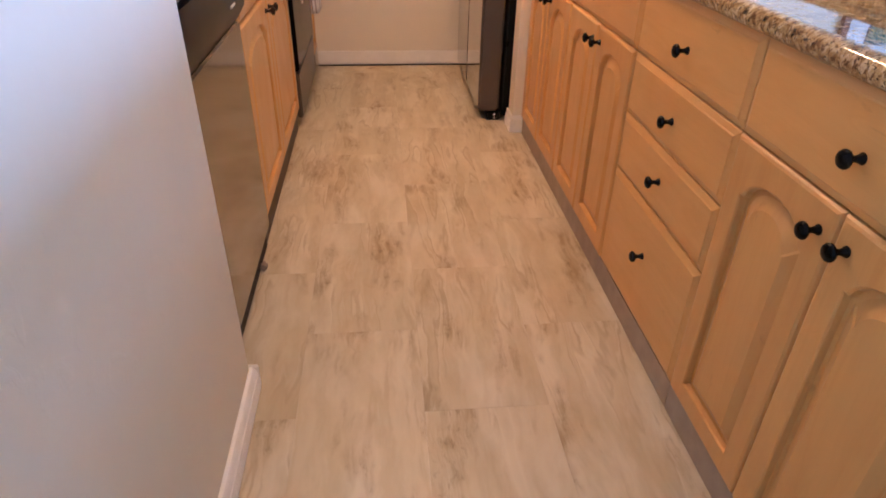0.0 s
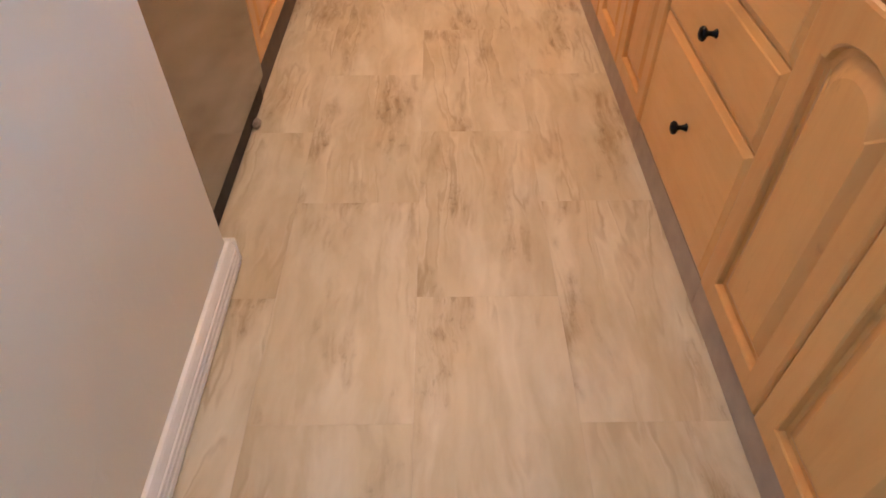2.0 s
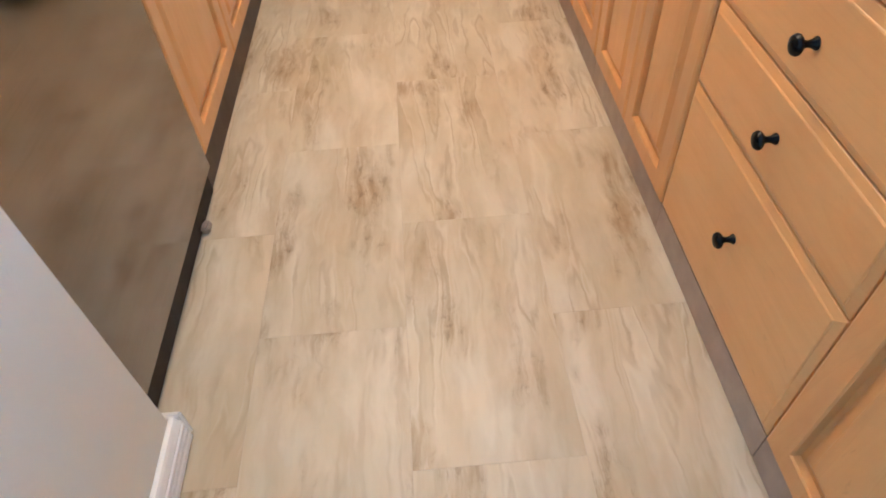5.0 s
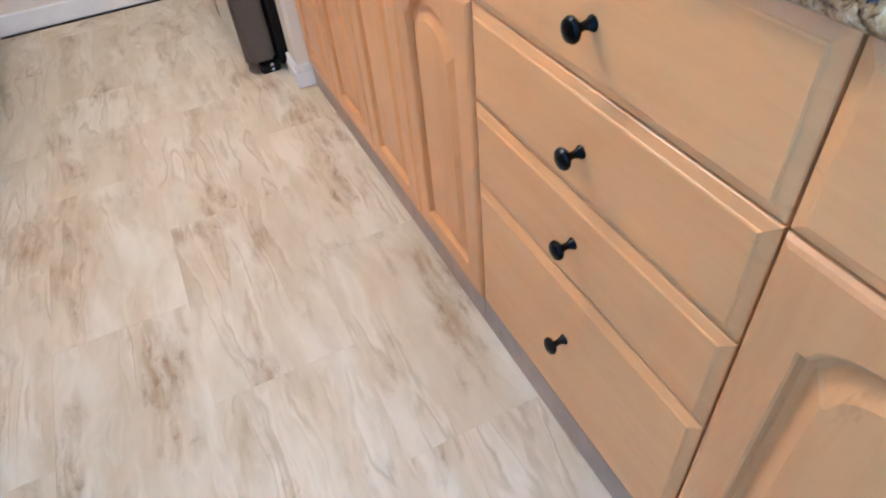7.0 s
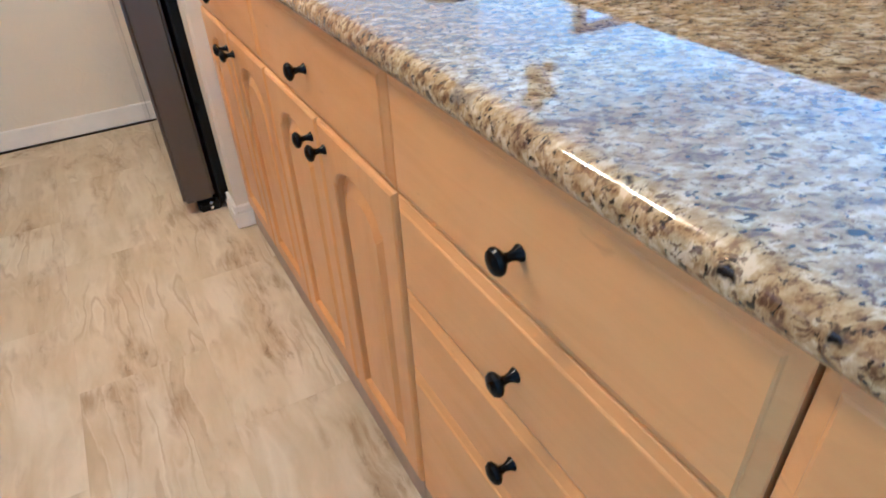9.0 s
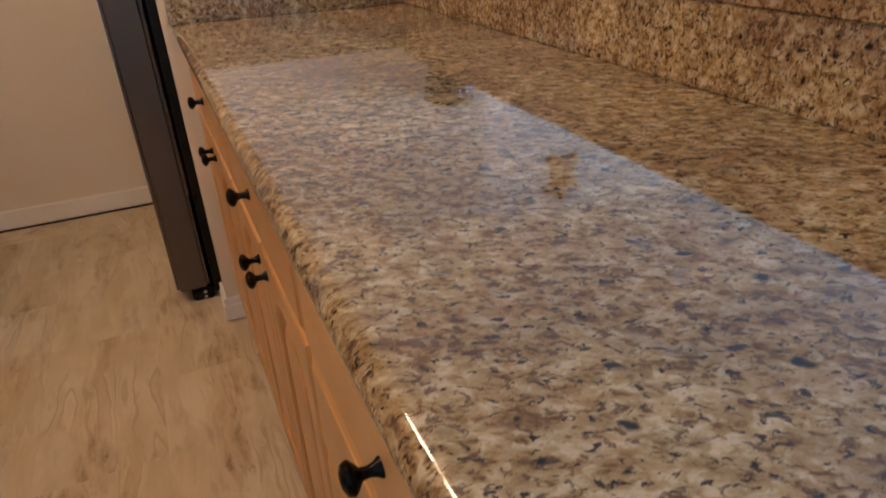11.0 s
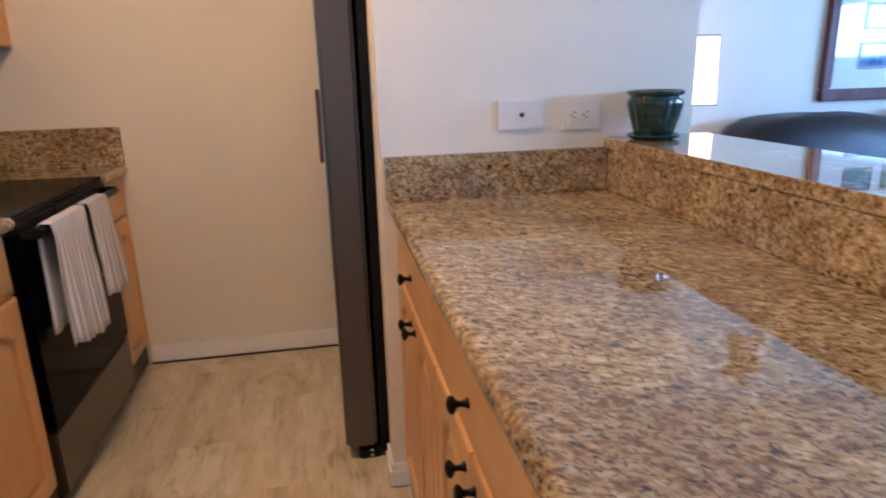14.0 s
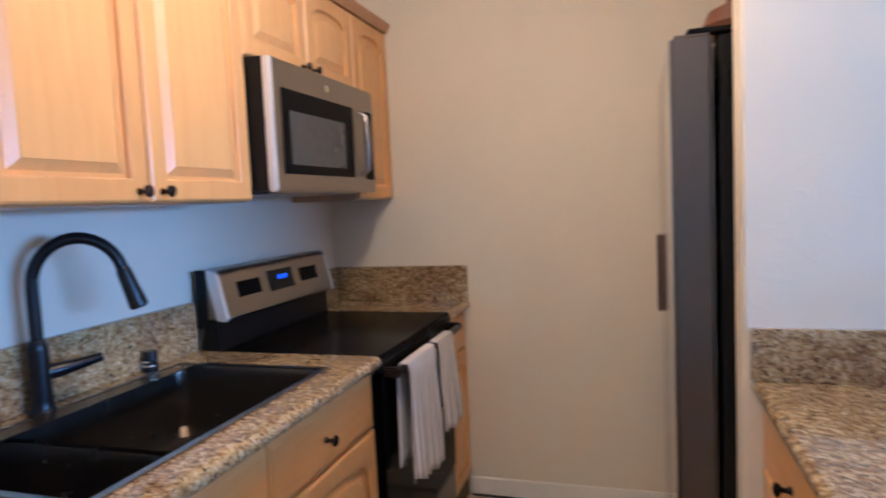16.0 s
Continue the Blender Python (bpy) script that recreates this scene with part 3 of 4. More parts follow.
two_door_base(RIGHT, 0.553, 1.165, RG, "maple base cabinet with one drawer over two arched doors")
two_door_base(RIGHT, 1.165, 1.777, RG, "maple base cabinet with one drawer over two arched doors")
two_door_base(RIGHT, -0.612, 0.0, RG, "maple base cabinet with one drawer over two arched doors")
two_door_base(RIGHT, -1.224, -0.612, RG, "maple base cabinet with one drawer over two arched doors")
stack = cabinet(RIGHT, 0.0, 0.553, V0, V1, 0.60, "drawer_cabinet", "maple base cabinet with a stack of four drawers", RG)
for z0, z1 in ((0.7145, 0.882), (0.5550, 0.7110), (0.3945, 0.5515), (0.0810, 0.3910)):
    d = part("drawer", panel_front(RIGHT, 0.002, 0.551, z0, z1, DRAWER), MAPLE_ACROSS, stack, "maple slab front with bevelled edges", sharp=13)
    knob(RIGHT, 0.267, {0.7145: 0.794, 0.5550: 0.635, 0.3945: 0.484, 0.0810: 0.273}[z0], d)

top = thing("granite_worktop", (0.3, 0.3, 0.885), "polished brown and cream granite worktop with a rounded edge", "worktop")
part("slab", prism_y(bmesh.new(), nosing(-0.030, 0.640, 0.885, 0.925, 1), -1.24, STUB_Y - 0.001), GRANITE, top)
part("backsplash", B(0.617, 0.660, -1.24, STUB_Y - 0.021, 0.9255, 1.0450, bev=0.002), GRANITE, top, "granite upstand under the bar")
part("end_backsplash", B(-0.034, 0.6165, STUB_Y - 0.020, STUB_Y - 0.001, 0.9255, 1.050, bev=0.002), GRANITE, top, "granite upstand on the partition wall")
bar = thing("granite_bar_top", (0.8, 0.3, 1.046), "raised polished granite bar top with a rounded edge", "bar top")
part("slab", prism_y(bmesh.new(), [(0.94, 1.046), (0.944, 1.050), (0.944, 1.072), (0.940, 1.076), (0.6150, 1.076), (0.6135, 1.0748), (0.6135, 1.0475), (0.6150, 1.046)], -1.30, STUB_Y - 0.001), GRANITE, bar, smooth=False)

# wall plates
plate = thing("cable_plate", (0.355, STUB_Y, 1.113), "off-white blank wall plate with a small dark socket", "wall plate")
part("cover", B(0.289, 0.422, STUB_Y - 0.008, STUB_Y - 0.0005, 1.108, 1.192, bev=0.003), PLATE_MAT, plate)
part("socket", lathe(bmesh.new(), ((0.0065, 0), (0.0065, 0.004), (0.003, 0.0065)), Matrix.Translation((0.360, STUB_Y - 0.0078, 1.150)) @ Matrix.Rotation(radians(90), 4, "X"), 14), DARK, plate)
outlet = thing("wall_outlet", (0.535, STUB_Y, 1.103), "off-white double power outlet on the wall above the worktop", "outlet")
part("cover", B(0.477, 0.594, STUB_Y - 0.008, STUB_Y - 0.0005, 1.101, 1.186, bev=0.003), PLATE_MAT, outlet)
part("insert", B(0.500, 0.571, STUB_Y - 0.0105, STUB_Y - 0.0083, 1.126, 1.161, bev=0.0012), PLATE_MAT, outlet)
for xx in (0.516, 0.553):
    part("slot", B(xx - 0.004, xx + 0.004, STUB_Y - 0.0112, STUB_Y - 0.0106, 1.151, 1.1535), DARK, outlet, smooth=False)
    part("slot", B(xx - 0.004, xx + 0.004, STUB_Y - 0.0112, STUB_Y - 0.0106, 1.136, 1.1385), DARK, outlet, smooth=False)
    part("slot", B(xx - 0.0125, xx - 0.0085, STUB_Y - 0.0112, STUB_Y - 0.0106, 1.1425, 1.1465), DARK, outlet, smooth=False)
part("button", B(0.532, 0.537, STUB_Y - 0.0118, STUB_Y - 0.0106, 1.136, 1.152, bev=0.0005), PLATE_MAT, outlet, smooth=False)

# green glazed pot with its saucer, on the bar
pot = thing("plant_pot", (0.716, 1.685, 1.0765), "dark green glazed ceramic pot standing in its saucer on the bar", "plant pot")
pm = Matrix.Translation((0.716, 1.685, 1.0765))
part("saucer", lathe(bmesh.new(), ((0.050, 0.0), (0.066, 0.004), (0.073, 0.012), (0.071, 0.014), (0.064, 0.009), (0.03, 0.008)), pm, 40), POT_MAT, pot)
part("pot", lathe(bmesh.new(), ((0.046, 0.0085), (0.053, 0.012), (0.055, 0.022), (0.058, 0.036), (0.066, 0.066), (0.072, 0.092), (0.0725, 0.103), (0.069, 0.113),
    (0.068, 0.117), (0.075, 0.122), (0.0775, 0.127), (0.076, 0.132), (0.071, 0.133), (0.066, 0.128), (0.063, 0.10), (0.05, 0.03), (0.01, 0.025)), pm, 80, 20, 0.028, 0.020, 0.108), POT_MAT, pot)

# ---------------- refrigerator ----------------
FX, FY0, FY1, FZ = -0.192, 1.945, 2.855, 1.785
fridge = thing("refrigerator", (0.25, 2.4, 0), "tall stainless steel refrigerator with black trim", "refrigerator")
part("cabinet_body", B(-0.075, 0.62, FY0 - 0.012, FY1 + 0.005, 0.03, FZ - 0.012, bev=0.004), BLACK_PLASTIC, fridge, "black refrigerator body")
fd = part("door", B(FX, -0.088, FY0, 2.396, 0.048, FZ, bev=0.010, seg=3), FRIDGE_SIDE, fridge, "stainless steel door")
part("front_skin", B(FX - 0.002, FX + 0.001, FY0 + 0.012, 2.386, 0.058, FZ - 0.010), STEEL_DOOR, fd, smooth=False)
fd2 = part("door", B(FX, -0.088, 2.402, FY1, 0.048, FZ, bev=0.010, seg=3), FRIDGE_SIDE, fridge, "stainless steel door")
part("front_skin", B(FX - 0.002, FX + 0.001, 2.412, FY1 - 0.012, 0.058, FZ - 0.010), STEEL_DOOR, fd2, smooth=False)
part("handle", B(FX - 0.020, FX - 0.0022, 2.700, 2.730, 0.92, 1.22, bev=0.005), BRONZE_TRIM, fd2, "dark pocket handle")
hinge = part("top_hinge", B(-0.150, -0.02, FY0 + 0.006, FY0 + 0.060, FZ + 0.001, FZ + 0.014, bev=0.004), BLACK_PLASTIC, fridge, "black hinge cover")
foot = part("hinge_foot", B(-0.150, -0.078, FY0 + 0.004, FY0 + 0.060, 0.0, 0.045, bev=0.006), BLACK_PLASTIC, fridge, "black hinge foot")
for zz in (0.014, 0.032):
    part("screw", lathe(bmesh.new(), ((0.006, 0.0), (0.006, 0.003), (0.003, 0.005)), Matrix.Translation((-0.108, FY0 + 0.0042, zz)) @ Matrix.Rotation(radians(90), 4, "X"), 10), CHROME, foot)
part("grille", B(-0.09, -0.02, FY0 + 0.07, FY1 - 0.01, 0.005, 0.042, bev=0.003), BLACK_PLASTIC, fridge)
jar = thing("jar", (-0.030, 2.02, FZ - 0.012), "brown rounded earthenware jar on top of the refrigerator", "jar")
part("jar_body", lathe(bmesh.new(), ((0.05, 0.0), (0.085, 0.015), (0.100, 0.045), (0.080, 0.085), (0.040, 0.105), (0.035, 0.115), (0.05, 0.135), (0.045, 0.165), (0.01, 0.18)),
     Matrix.Translation((-0.005, 2.06, FZ - 0.0115)), 28), BROWN, jar)

# ---------------- sink side ----------------
LG = "base cabinets under the sink worktop"
EDGE = -1.028
sinkcab = cabinet(LEFT, 0.822, 1.885, V0_SINK, V1, 0.60, "sink_cabinet", "maple sink cabinet with two false drawers and two arched doors", LG, hollow=0.70)
MID = 1.300
for a, b in ((0.826, MID - 0.002), (MID + 0.002, 1.862)):
    drawer_front(LEFT, a, b, 0.717, V1 - 0.006, sinkcab, (0.45 if a > 1 else 0.5,))
door_front(LEFT, 0.826, MID - 0.002, V0_SINK + 0.002, 0.709, sinkcab, MID - 0.036, 0.672)
door_front(LEFT, MID + 0.002, 1.862, V0_SINK + 0.002, 0.709, sinkcab, MID + 0.036, 0.672)
corner = cabinet(LEFT, 2.648, 2.943, V0_SINK, V1, 0.60, "base_cabinet", "narrow maple base cabinet between the range and the wall", LG)
drawer_front(LEFT, 2.652, 2.939, 0.717, V1 - 0.006, corner, ())
door_front(LEFT, 2.652, 2.939, V0_SINK + 0.002, 0.709, corner, None, None, 0.03)

# worktop round the sink
SX0, SX1, SY0, SY1 = -1.625, -1.125, 0.905, 1.725
wt = thing("granite_worktop", (-1.36, 1.0, 0.885), "polished brown and cream granite worktop with a cut-out sink", "worktop")
slab = bmesh.new()
prism_y(slab, nosing(EDGE, SX1, 0.885, 0.925, -1), 0.1355, 1.884)
box(slab, X_L + 0.001, SX0, 0.1355, 1.884, 0.885, 0.925)
box(slab, SX0, SX1, 0.1355, SY0, 0.885, 0.925)
box(slab, SX0, SX1, SY1, 1.884, 0.885, 0.925)
part("slab", slab, GRANITE, wt)
part("backsplash", B(X_L + 0.001, X_L + 0.020, 0.1355, 1.884, 0.9255, 1.088, bev=0.002), GRANITE, wt, "granite upstand behind the sink")
wt2 = thing("granite_worktop", (-1.36, 2.8, 0.885), "small granite worktop between the range and the wall", "worktop")
part("slab", prism_y(bmesh.new(), nosing(EDGE, X_L + 0.001, 0.885, 0.925, -1), 2.649, 2.944), GRANITE, wt2)
part("backsplash", B(X_L + 0.021, EDGE - 0.004, Y_FAR - 0.020, Y_FAR - 0.001, 0.9255, 1.086, bev=0.002), GRANITE, wt2, "granite upstand on the end wall")
part("side_backsplash", B(X_L + 0.001, X_L + 0.020, 2.649, Y_FAR - 0.001, 0.9255, 1.086, bev=0.002), GRANITE, wt2)

sink = thing("sink", (-1.37, 1.3, 0.72), "dark double-bowl kitchen sink set into the granite", "sink")
rim = bmesh.new()
RZ0, RZ1 = 0.9255, 0.9305
for a in ((SX0 - 0.004, SX1 + 0.004, SY0 - 0.004, SY0 + 0.012), (SX0 - 0.004, SX1 + 0.004, SY1 - 0.012, SY1 + 0.004),
          (SX0 - 0.004, SX0 + 0.012, SY0 + 0.012, SY1 - 0.012), (SX1 - 0.012, SX1 + 0.004, SY0 + 0.012, SY1 - 0.012)):
    box(rim, *a, RZ0, RZ1)
part("rim", rim, SINK_RIM, sink, "thin steel rim")


def bowl(y0, y1, depth):
    bm = bmesh.new()
    rings = []
    for d, z in ((0.0, 0.926), (0.006, 0.90), (0.012, 0.926 - depth + 0.03), (0.030, 0.926 - depth + 0.005), (0.06, 0.926 - depth)):
        x0, x1, a, b = SX0 + 0.012 + d, SX1 - 0.012 - d, y0 + d, y1 - d
        ring = []
        r = 0.035
        for cx, cy, a0 in ((x1 - r, b - r, 0), (x0 + r, b - r, 90), (x0 + r, a + r, 180), (x1 - r, a + r, 270)):
            for k in range(5):
                t = radians(a0 + 90 * k / 4)
                ring.append(bm.verts.new((cx + r * math.cos(t), cy + r * math.sin(t), z)))
        rings.append(ring)
    for a, b in zip(rings, rings[1:]):
        for k in range(len(a)):
            bm.faces.new((a[k], a[(k + 1) % len(a)], b[(k + 1) % len(a)], b[k]))
    bm.faces.new(rings[-1])
    return bm


BW = part("bowl", bowl(SY0 + 0.012, 1.105, 0.19), SINK_MAT, sink, "dark glossy bowl")
BW2 = part("bowl", bowl(1.125, SY1 - 0.012, 0.21), SINK_MAT, sink, "dark glossy bowl")
part("divider", B(SX0 + 0.012, SX1 - 0.012, 1.1055, 1.1245, 0.80, 0.918, bev=0.008), SINK_MAT, sink)
part("ledge", B(SX0 + 0.0125, SX0 + 0.07, SY0 + 0.0125, SY1 - 0.0125, 0.9262, 0.9288), SINK_MAT, sink, "rear ledge for the taps")
part("drain", lathe(bmesh.new(), ((0.045, 0), (0.045, 0.003), (0.03, 0.004), (0.028, 0.001)), Matrix.Translation((-1.37, 1.42, 0.7165)), 24), SINK_MAT, BW2)

FA = Vector((-1.640, 1.275, 0.9255))
REACH, SWING = 0.212, radians(42)
swing = Vector((math.cos(SWING), math.sin(SWING), 0))
fa = thing("faucet", FA, "matte black gooseneck kitchen faucet with a pull-down spray head", "faucet")
part("base", lathe(bmesh.new(), ((0.030, 0.0), (0.030, 0.006), (0.0255, 0.012), (0.0240, 0.03), (0.0240, 0.150), (0.020, 0.166), (0.016, 0.172)), Matrix.Translation(FA), 24), FAUCET_MAT, fa)
neck = [FA + Vector((0, 0, 0.165)), FA + Vector((0, 0, 0.26)), FA + Vector((0, 0, 0.300))]
for k in range(1, 19):
    a = math.pi * (1 - k / 18 * 0.92)
    neck.append(FA + swing * (REACH * 0.46) * (1 + math.cos(a)) + Vector((0, 0, 0.300 + 0.108 * math.sin(a))))
part("neck", tube(bmesh.new(), neck, 0.0145), FAUCET_MAT, fa)
e = neck[-1]
dv = (neck[-1] - neck[-2]).normalized()
part("spray_head", tube(bmesh.new(), [e - dv * 0.002, e + dv * 0.006, e + dv * 0.012, e + dv * 0.05, e + dv * 0.098, e + dv * 0.104], [0.0150, 0.0178, 0.0182, 0.0200, 0.0225, 0.019]), FAUCET_MAT, fa)
part("lever", tube(bmesh.new(), [FA + Vector(q) for q in ((0.006, 0.016, 0.092), (0.018, 0.040, 0.094), (0.032, 0.078, 0.097), (0.050, 0.132, 0.103))], [0.019, 0.0185, 0.015, 0.0115]), FAUCET_MAT, fa)
ag = thing("air_gap", (-1.655, 1.640, 0.9255), "small black cylindrical air gap with chrome rings by the sink", "air gap")
part("cap", lathe(bmesh.new(), ((0.023, 0.0), (0.023, 0.012), (0.0215, 0.013), (0.0215, 0.055), (0.018, 0.060)), Matrix.Translation((-1.655, 1.640, 0.9255)), 24), FAUCET_MAT, ag)
for zz in (0.014, 0.026):
    part("ring", lathe(bmesh.new(), ((0.0222, zz), (0.0238, zz + 0.001), (0.0238, zz + 0.007), (0.0222, zz + 0.008)), Matrix.Translation((-1.655, 1.640, 0.9255)), 24), CHROME, ag)

# dishwasher
DX = -1.048
dish = thing("dishwasher", (-1.36, 0.52, 0), "stainless steel dishwasher with a black control panel", "dishwasher")
part("body", B(-1.66, DX - 0.035, 0.148, 0.818, 0.10, 0.882), BLACK_PLASTIC, dish, smooth=False)
part("door_panel", B(DX - 0.029, DX, 0.149, 0.817, 0.078, 0.735, bev=0.005), DISH_STEEL, dish, "brushed steel door")
cp = bmesh.new()
prism_y(cp, [(DX - 0.029, 0.739), (DX - 0.004, 0.739), (DX + 0.020, 0.775), (DX + 0.024, 0.83), (DX + 0.010, 0.875), (DX - 0.029, 0.880)], 0.149, 0.817)
cpo = part("control_panel", cp, BLACK_PLASTIC, dish, "glossy black control panel with a grip")
part("label_mark", B(DX + 0.0205, DX + 0.0252, 0.63, 0.68, 0.800, 0.806), PLATE_MAT, cpo, smooth=False)
part("kick_plate", B(DX - 0.034, DX - 0.017, 0.149, 0.817, 0.003, 0.0765), KICK_BLACK, dish, "black kick plate", smooth=False)
part("foot", B(DX - 0.0165, DX + 0.004, 0.655, 0.690, 0.0, 0.022, bev=0.006), KICK, dish, "pale plastic shim")

# range
R0, R1 = 1.887, 2.646
rg = thing("range", (-1.36, (R0 + R1) / 2, 0), "black and stainless electric range with a glass cooktop", "range")
part("body", B(-1.67, -1.068, R0, R1, 0.045, 0.905), BLACK_PLASTIC, rg, smooth=False)
part("cooktop", B(-1.62, -1.040, R0 - 0.001, R1 + 0.001, 0.906, 0.922, bev=0.004), BLACK_GLASS, rg, "black ceramic glass cooktop")
od = part("oven_door", B(-1.067, -1.036, R0 + 0.004, R1 - 0.004, 0.270, 0.868, bev=0.006), BLACK_GLASS, rg, "black glass oven door")
part("door_top_rim", B(-1.067, -1.032, R0 + 0.004, R1 - 0.004, 0.8685, 0.904, bev=0.008), BLACK_PLASTIC, od)
hb = part("handle", tube(bmesh.new(), [(-0.990, R0 + 0.03, 0.868), (-0.984, R0 + 0.10, 0.870), (-0.982, (R0 + R1) / 2, 0.871), (-0.984, R1 - 0.10, 0.870), (-0.990, R1 - 0.03, 0.868)], 0.0135), BLACK_PLASTIC, od, "black bar handle")
for y in (R0 + 0.032, R1 - 0.032):
    part("bracket", B(-1.036, -0.982, y - 0.014, y + 0.014, 0.852, 0.884, bev=0.005), BLACK_PLASTIC, hb)
part("storage_drawer", B(-1.067, -1.040, R0 + 0.004, R1 - 0.004, 0.050, 0.262, bev=0.005), DARK_STEEL, rg, "stainless storage drawer")
for y in (R0 + 0.05, R1 - 0.05):
    part("foot", lathe(bmesh.new(), ((0.018, 0.0), (0.018, 0.01), (0.008, 0.014), (0.008, 0.046)), Matrix.Translation((-1.10, y, 0.0)), 12), BLACK_PLASTIC, rg)
bg = bmesh.new()
prism_y(bg, [(-1.675, 0.923), (-1.600, 0.923), (-1.600, 1.030), (-1.645, 1.030)], R0, R1)
part("backguard_base", bg, BLACK_PLASTIC, rg)
bp = bmesh.new()
prism_y(bp, [(-1.675, 1.031), (-1.572, 1.022), (-1.566, 1.030), (-1.598, 1.168), (-1.606, 1.182), (-1.620, 1.190), (-1.675, 1.190)], R0, R1)
back = part("backguard", bp, STEEL, rg, "sloped stainless control panel")
for y0, y1 in ((R0 - 0.003, R0 + 0.016), (R1 - 0.016, R1 + 0.003)):
    part("edge_trim", prism_y(bmesh.new(), [(-1.600, 1.026), (-1.570, 1.021), (-1.563, 1.030), (-1.595, 1.170), (-1.604, 1.185), (-1.618, 1.193), (-1.632, 1.193), (-1.632, 1.170)], y0, y1), TRIM_AND_GLINT, back, "bright polished end trim")
part("end_cap", B(-1.676, -1.634, R0 - 0.004, R0 - 0.0005, 1.000, 1.192, bev=0.001), BLACK_PLASTIC, back, "black end cap")


def on_guard(y0, y1, s0, s1, lift, thick, mat, name, parent):
    """A plate on the sloped control panel; s runs from its foot to its top."""
    a, b = Vector((-1.566, 0, 1.030)), Vector((-1.598, 0, 1.168))
    nrm = Vector((0.974, 0, 0.226))
    bm = bmesh.new()
    quad = []
    for h in (lift, lift + thick):
        for y, s in ((y0, s0), (y1, s0), (y1, s1), (y0, s1)):
            p = a.lerp(b, s) + nrm * h
            quad.append(bm.verts.new((p.x, y, p.z)))
    for f in ((0, 1, 2, 3), (4, 5, 6, 7), (0, 1, 5, 4), (1, 2, 6, 5), (2, 3, 7, 6), (3, 0, 4, 7)):
        bm.faces.new([quad[k] for k in f])
    bmesh.ops.recalc_face_normals(bm, faces=bm.faces)
    return part(name, bm, mat, parent, smooth=False)


on_guard(1.985, 2.120, 0.42, 0.80, 0.0005, 0.002, BLACK_GLASS, "touch_panel", back)
disp = on_guard(2.175, 2.345, 0.36, 0.90, 0.0005, 0.002, BLACK_PLASTIC, "display", back)
on_guard(2.400, 2.535, 0.42, 0.80, 0.0005, 0.002, BLACK_GLASS, "touch_panel", back)
for y in (2.240, 2.256, 2.276, 2.292):
    on_guard(y, y + 0.008, 0.64, 0.74, 0.003, 0.0006, BLUE_DIGIT, "digit", disp)


# striped towels over the oven handle
def towel(y0, y1, front_z, back_z, seed, flare):
    bm = bmesh.new()
    uvl = bm.loops.layers.uv.new("cloth")
    rnd = random.Random(seed)
    ph = [rnd.uniform(0, 6.28) for _ in range(4)]
    N, M = 46, 26
    grid, uvs = {}, {}
    for i in range(N + 1):
        s = i / N
        for j in range(M + 1):
            q = j / M
            yc = (y0 + y1) / 2
            if q < 0.40:
                drop = 1 - q / 0.40
                z = 0.8855 - drop * (0.8855 - back_z)
                x = -1.003
            elif q < 0.48:
                t = (q - 0.40) / 0.08 * math.pi
                x = -0.983 - 0.020 * math.cos(t)
                z = 0.8715 + 0.018 * math.sin(t) + 0.002
                drop = 0
            else:
                drop = (q - 0.48) / 0.52
                x = -0.963
                z = 0.872 - drop * (0.872 - front_z) + 0.016 * math.sin(5 * s + ph[0]) * drop
            fold = math.sin(s * 4.2 * math.pi + ph[1] + 0.8 * drop) * 0.6 + math.sin(s * 9.1 * math.pi + ph[2]) * 0.4
            amp = 0.004 + 0.014 * min(1, drop * 1.6)
            x += (1 if q > 0.45 else -0.35) * (amp * fold * (1 if q > 0.48 or q < 0.4 else 0.25)) + (0.012 * drop if q > 0.48 else 0)
            y = yc + (s - 0.5) * (y1 - y0) * (1 + flare * drop) + 0.006 * math.cos(s * 8.4 * math.pi + ph[3]) * drop
            grid[i, j] = bm.verts.new((max(x, -1.030), y, z))
            uvs[i, j] = (s * 2.2, q)
    for i in range(N):
        for j in range(M):
            ks = ((i, j), (i + 1, j), (i + 1, j + 1), (i, j + 1))
            f = bm.faces.new([grid[k] for k in ks])
            for lp, k in zip(f.loops, ks):
                lp[uvl].uv = uvs[k]
    ob = part("dish_towel", bm, CLOTH, at=((-0.98), (y0 + y1) / 2, front_z))
    sol = ob.modifiers.new("thickness", "SOLIDIFY")
    sol.thickness = 0.0025
    return tagged(ob, "white and taupe striped dish towel draped over the oven handle", "towel", "dish towels on the oven handle")


towel(1.945, 2.215, 0.500, 0.560, 3, 0.10)
towel(2.245, 2.430, 0.560, 0.600, 8, 0.35)

# ---------------- wall cabinets and microwave ----------------
UG = "wall cabinets above the sink and range"
UP = (-1.395, 1)
UX, UZ0, UZ1 = 0.304, 1.405, 2.165


def wall_cabinet(u0, u1, v0, v1, doors, label, arch=0.045):
    c = cabinet(UP, u0, u1, v0, v1, UX, "wall_cabinet", label, UG, kick=False)
    w = (u1 - u0) / doors
    for k in range(doors):
        a, b = u0 + k * w + 0.003, u0 + (k + 1) * w - 0.003
        d = part("door", panel_front(UP, a, b, v0 + 0.004, v1 - 0.004, DOOR[:8], arch), MAPLE, c, "maple raised-panel door with an arched top", sharp=13)
        part("panel", panel_front(UP, a, b, v0 + 0.004, v1 - 0.004, PANEL, arch), MAPLE, d, sharp=13)
        if doors == 2:
            knob(UP, b - 0.034 if k == 0 else a + 0.034, v0 + 0.036, d)
    return c


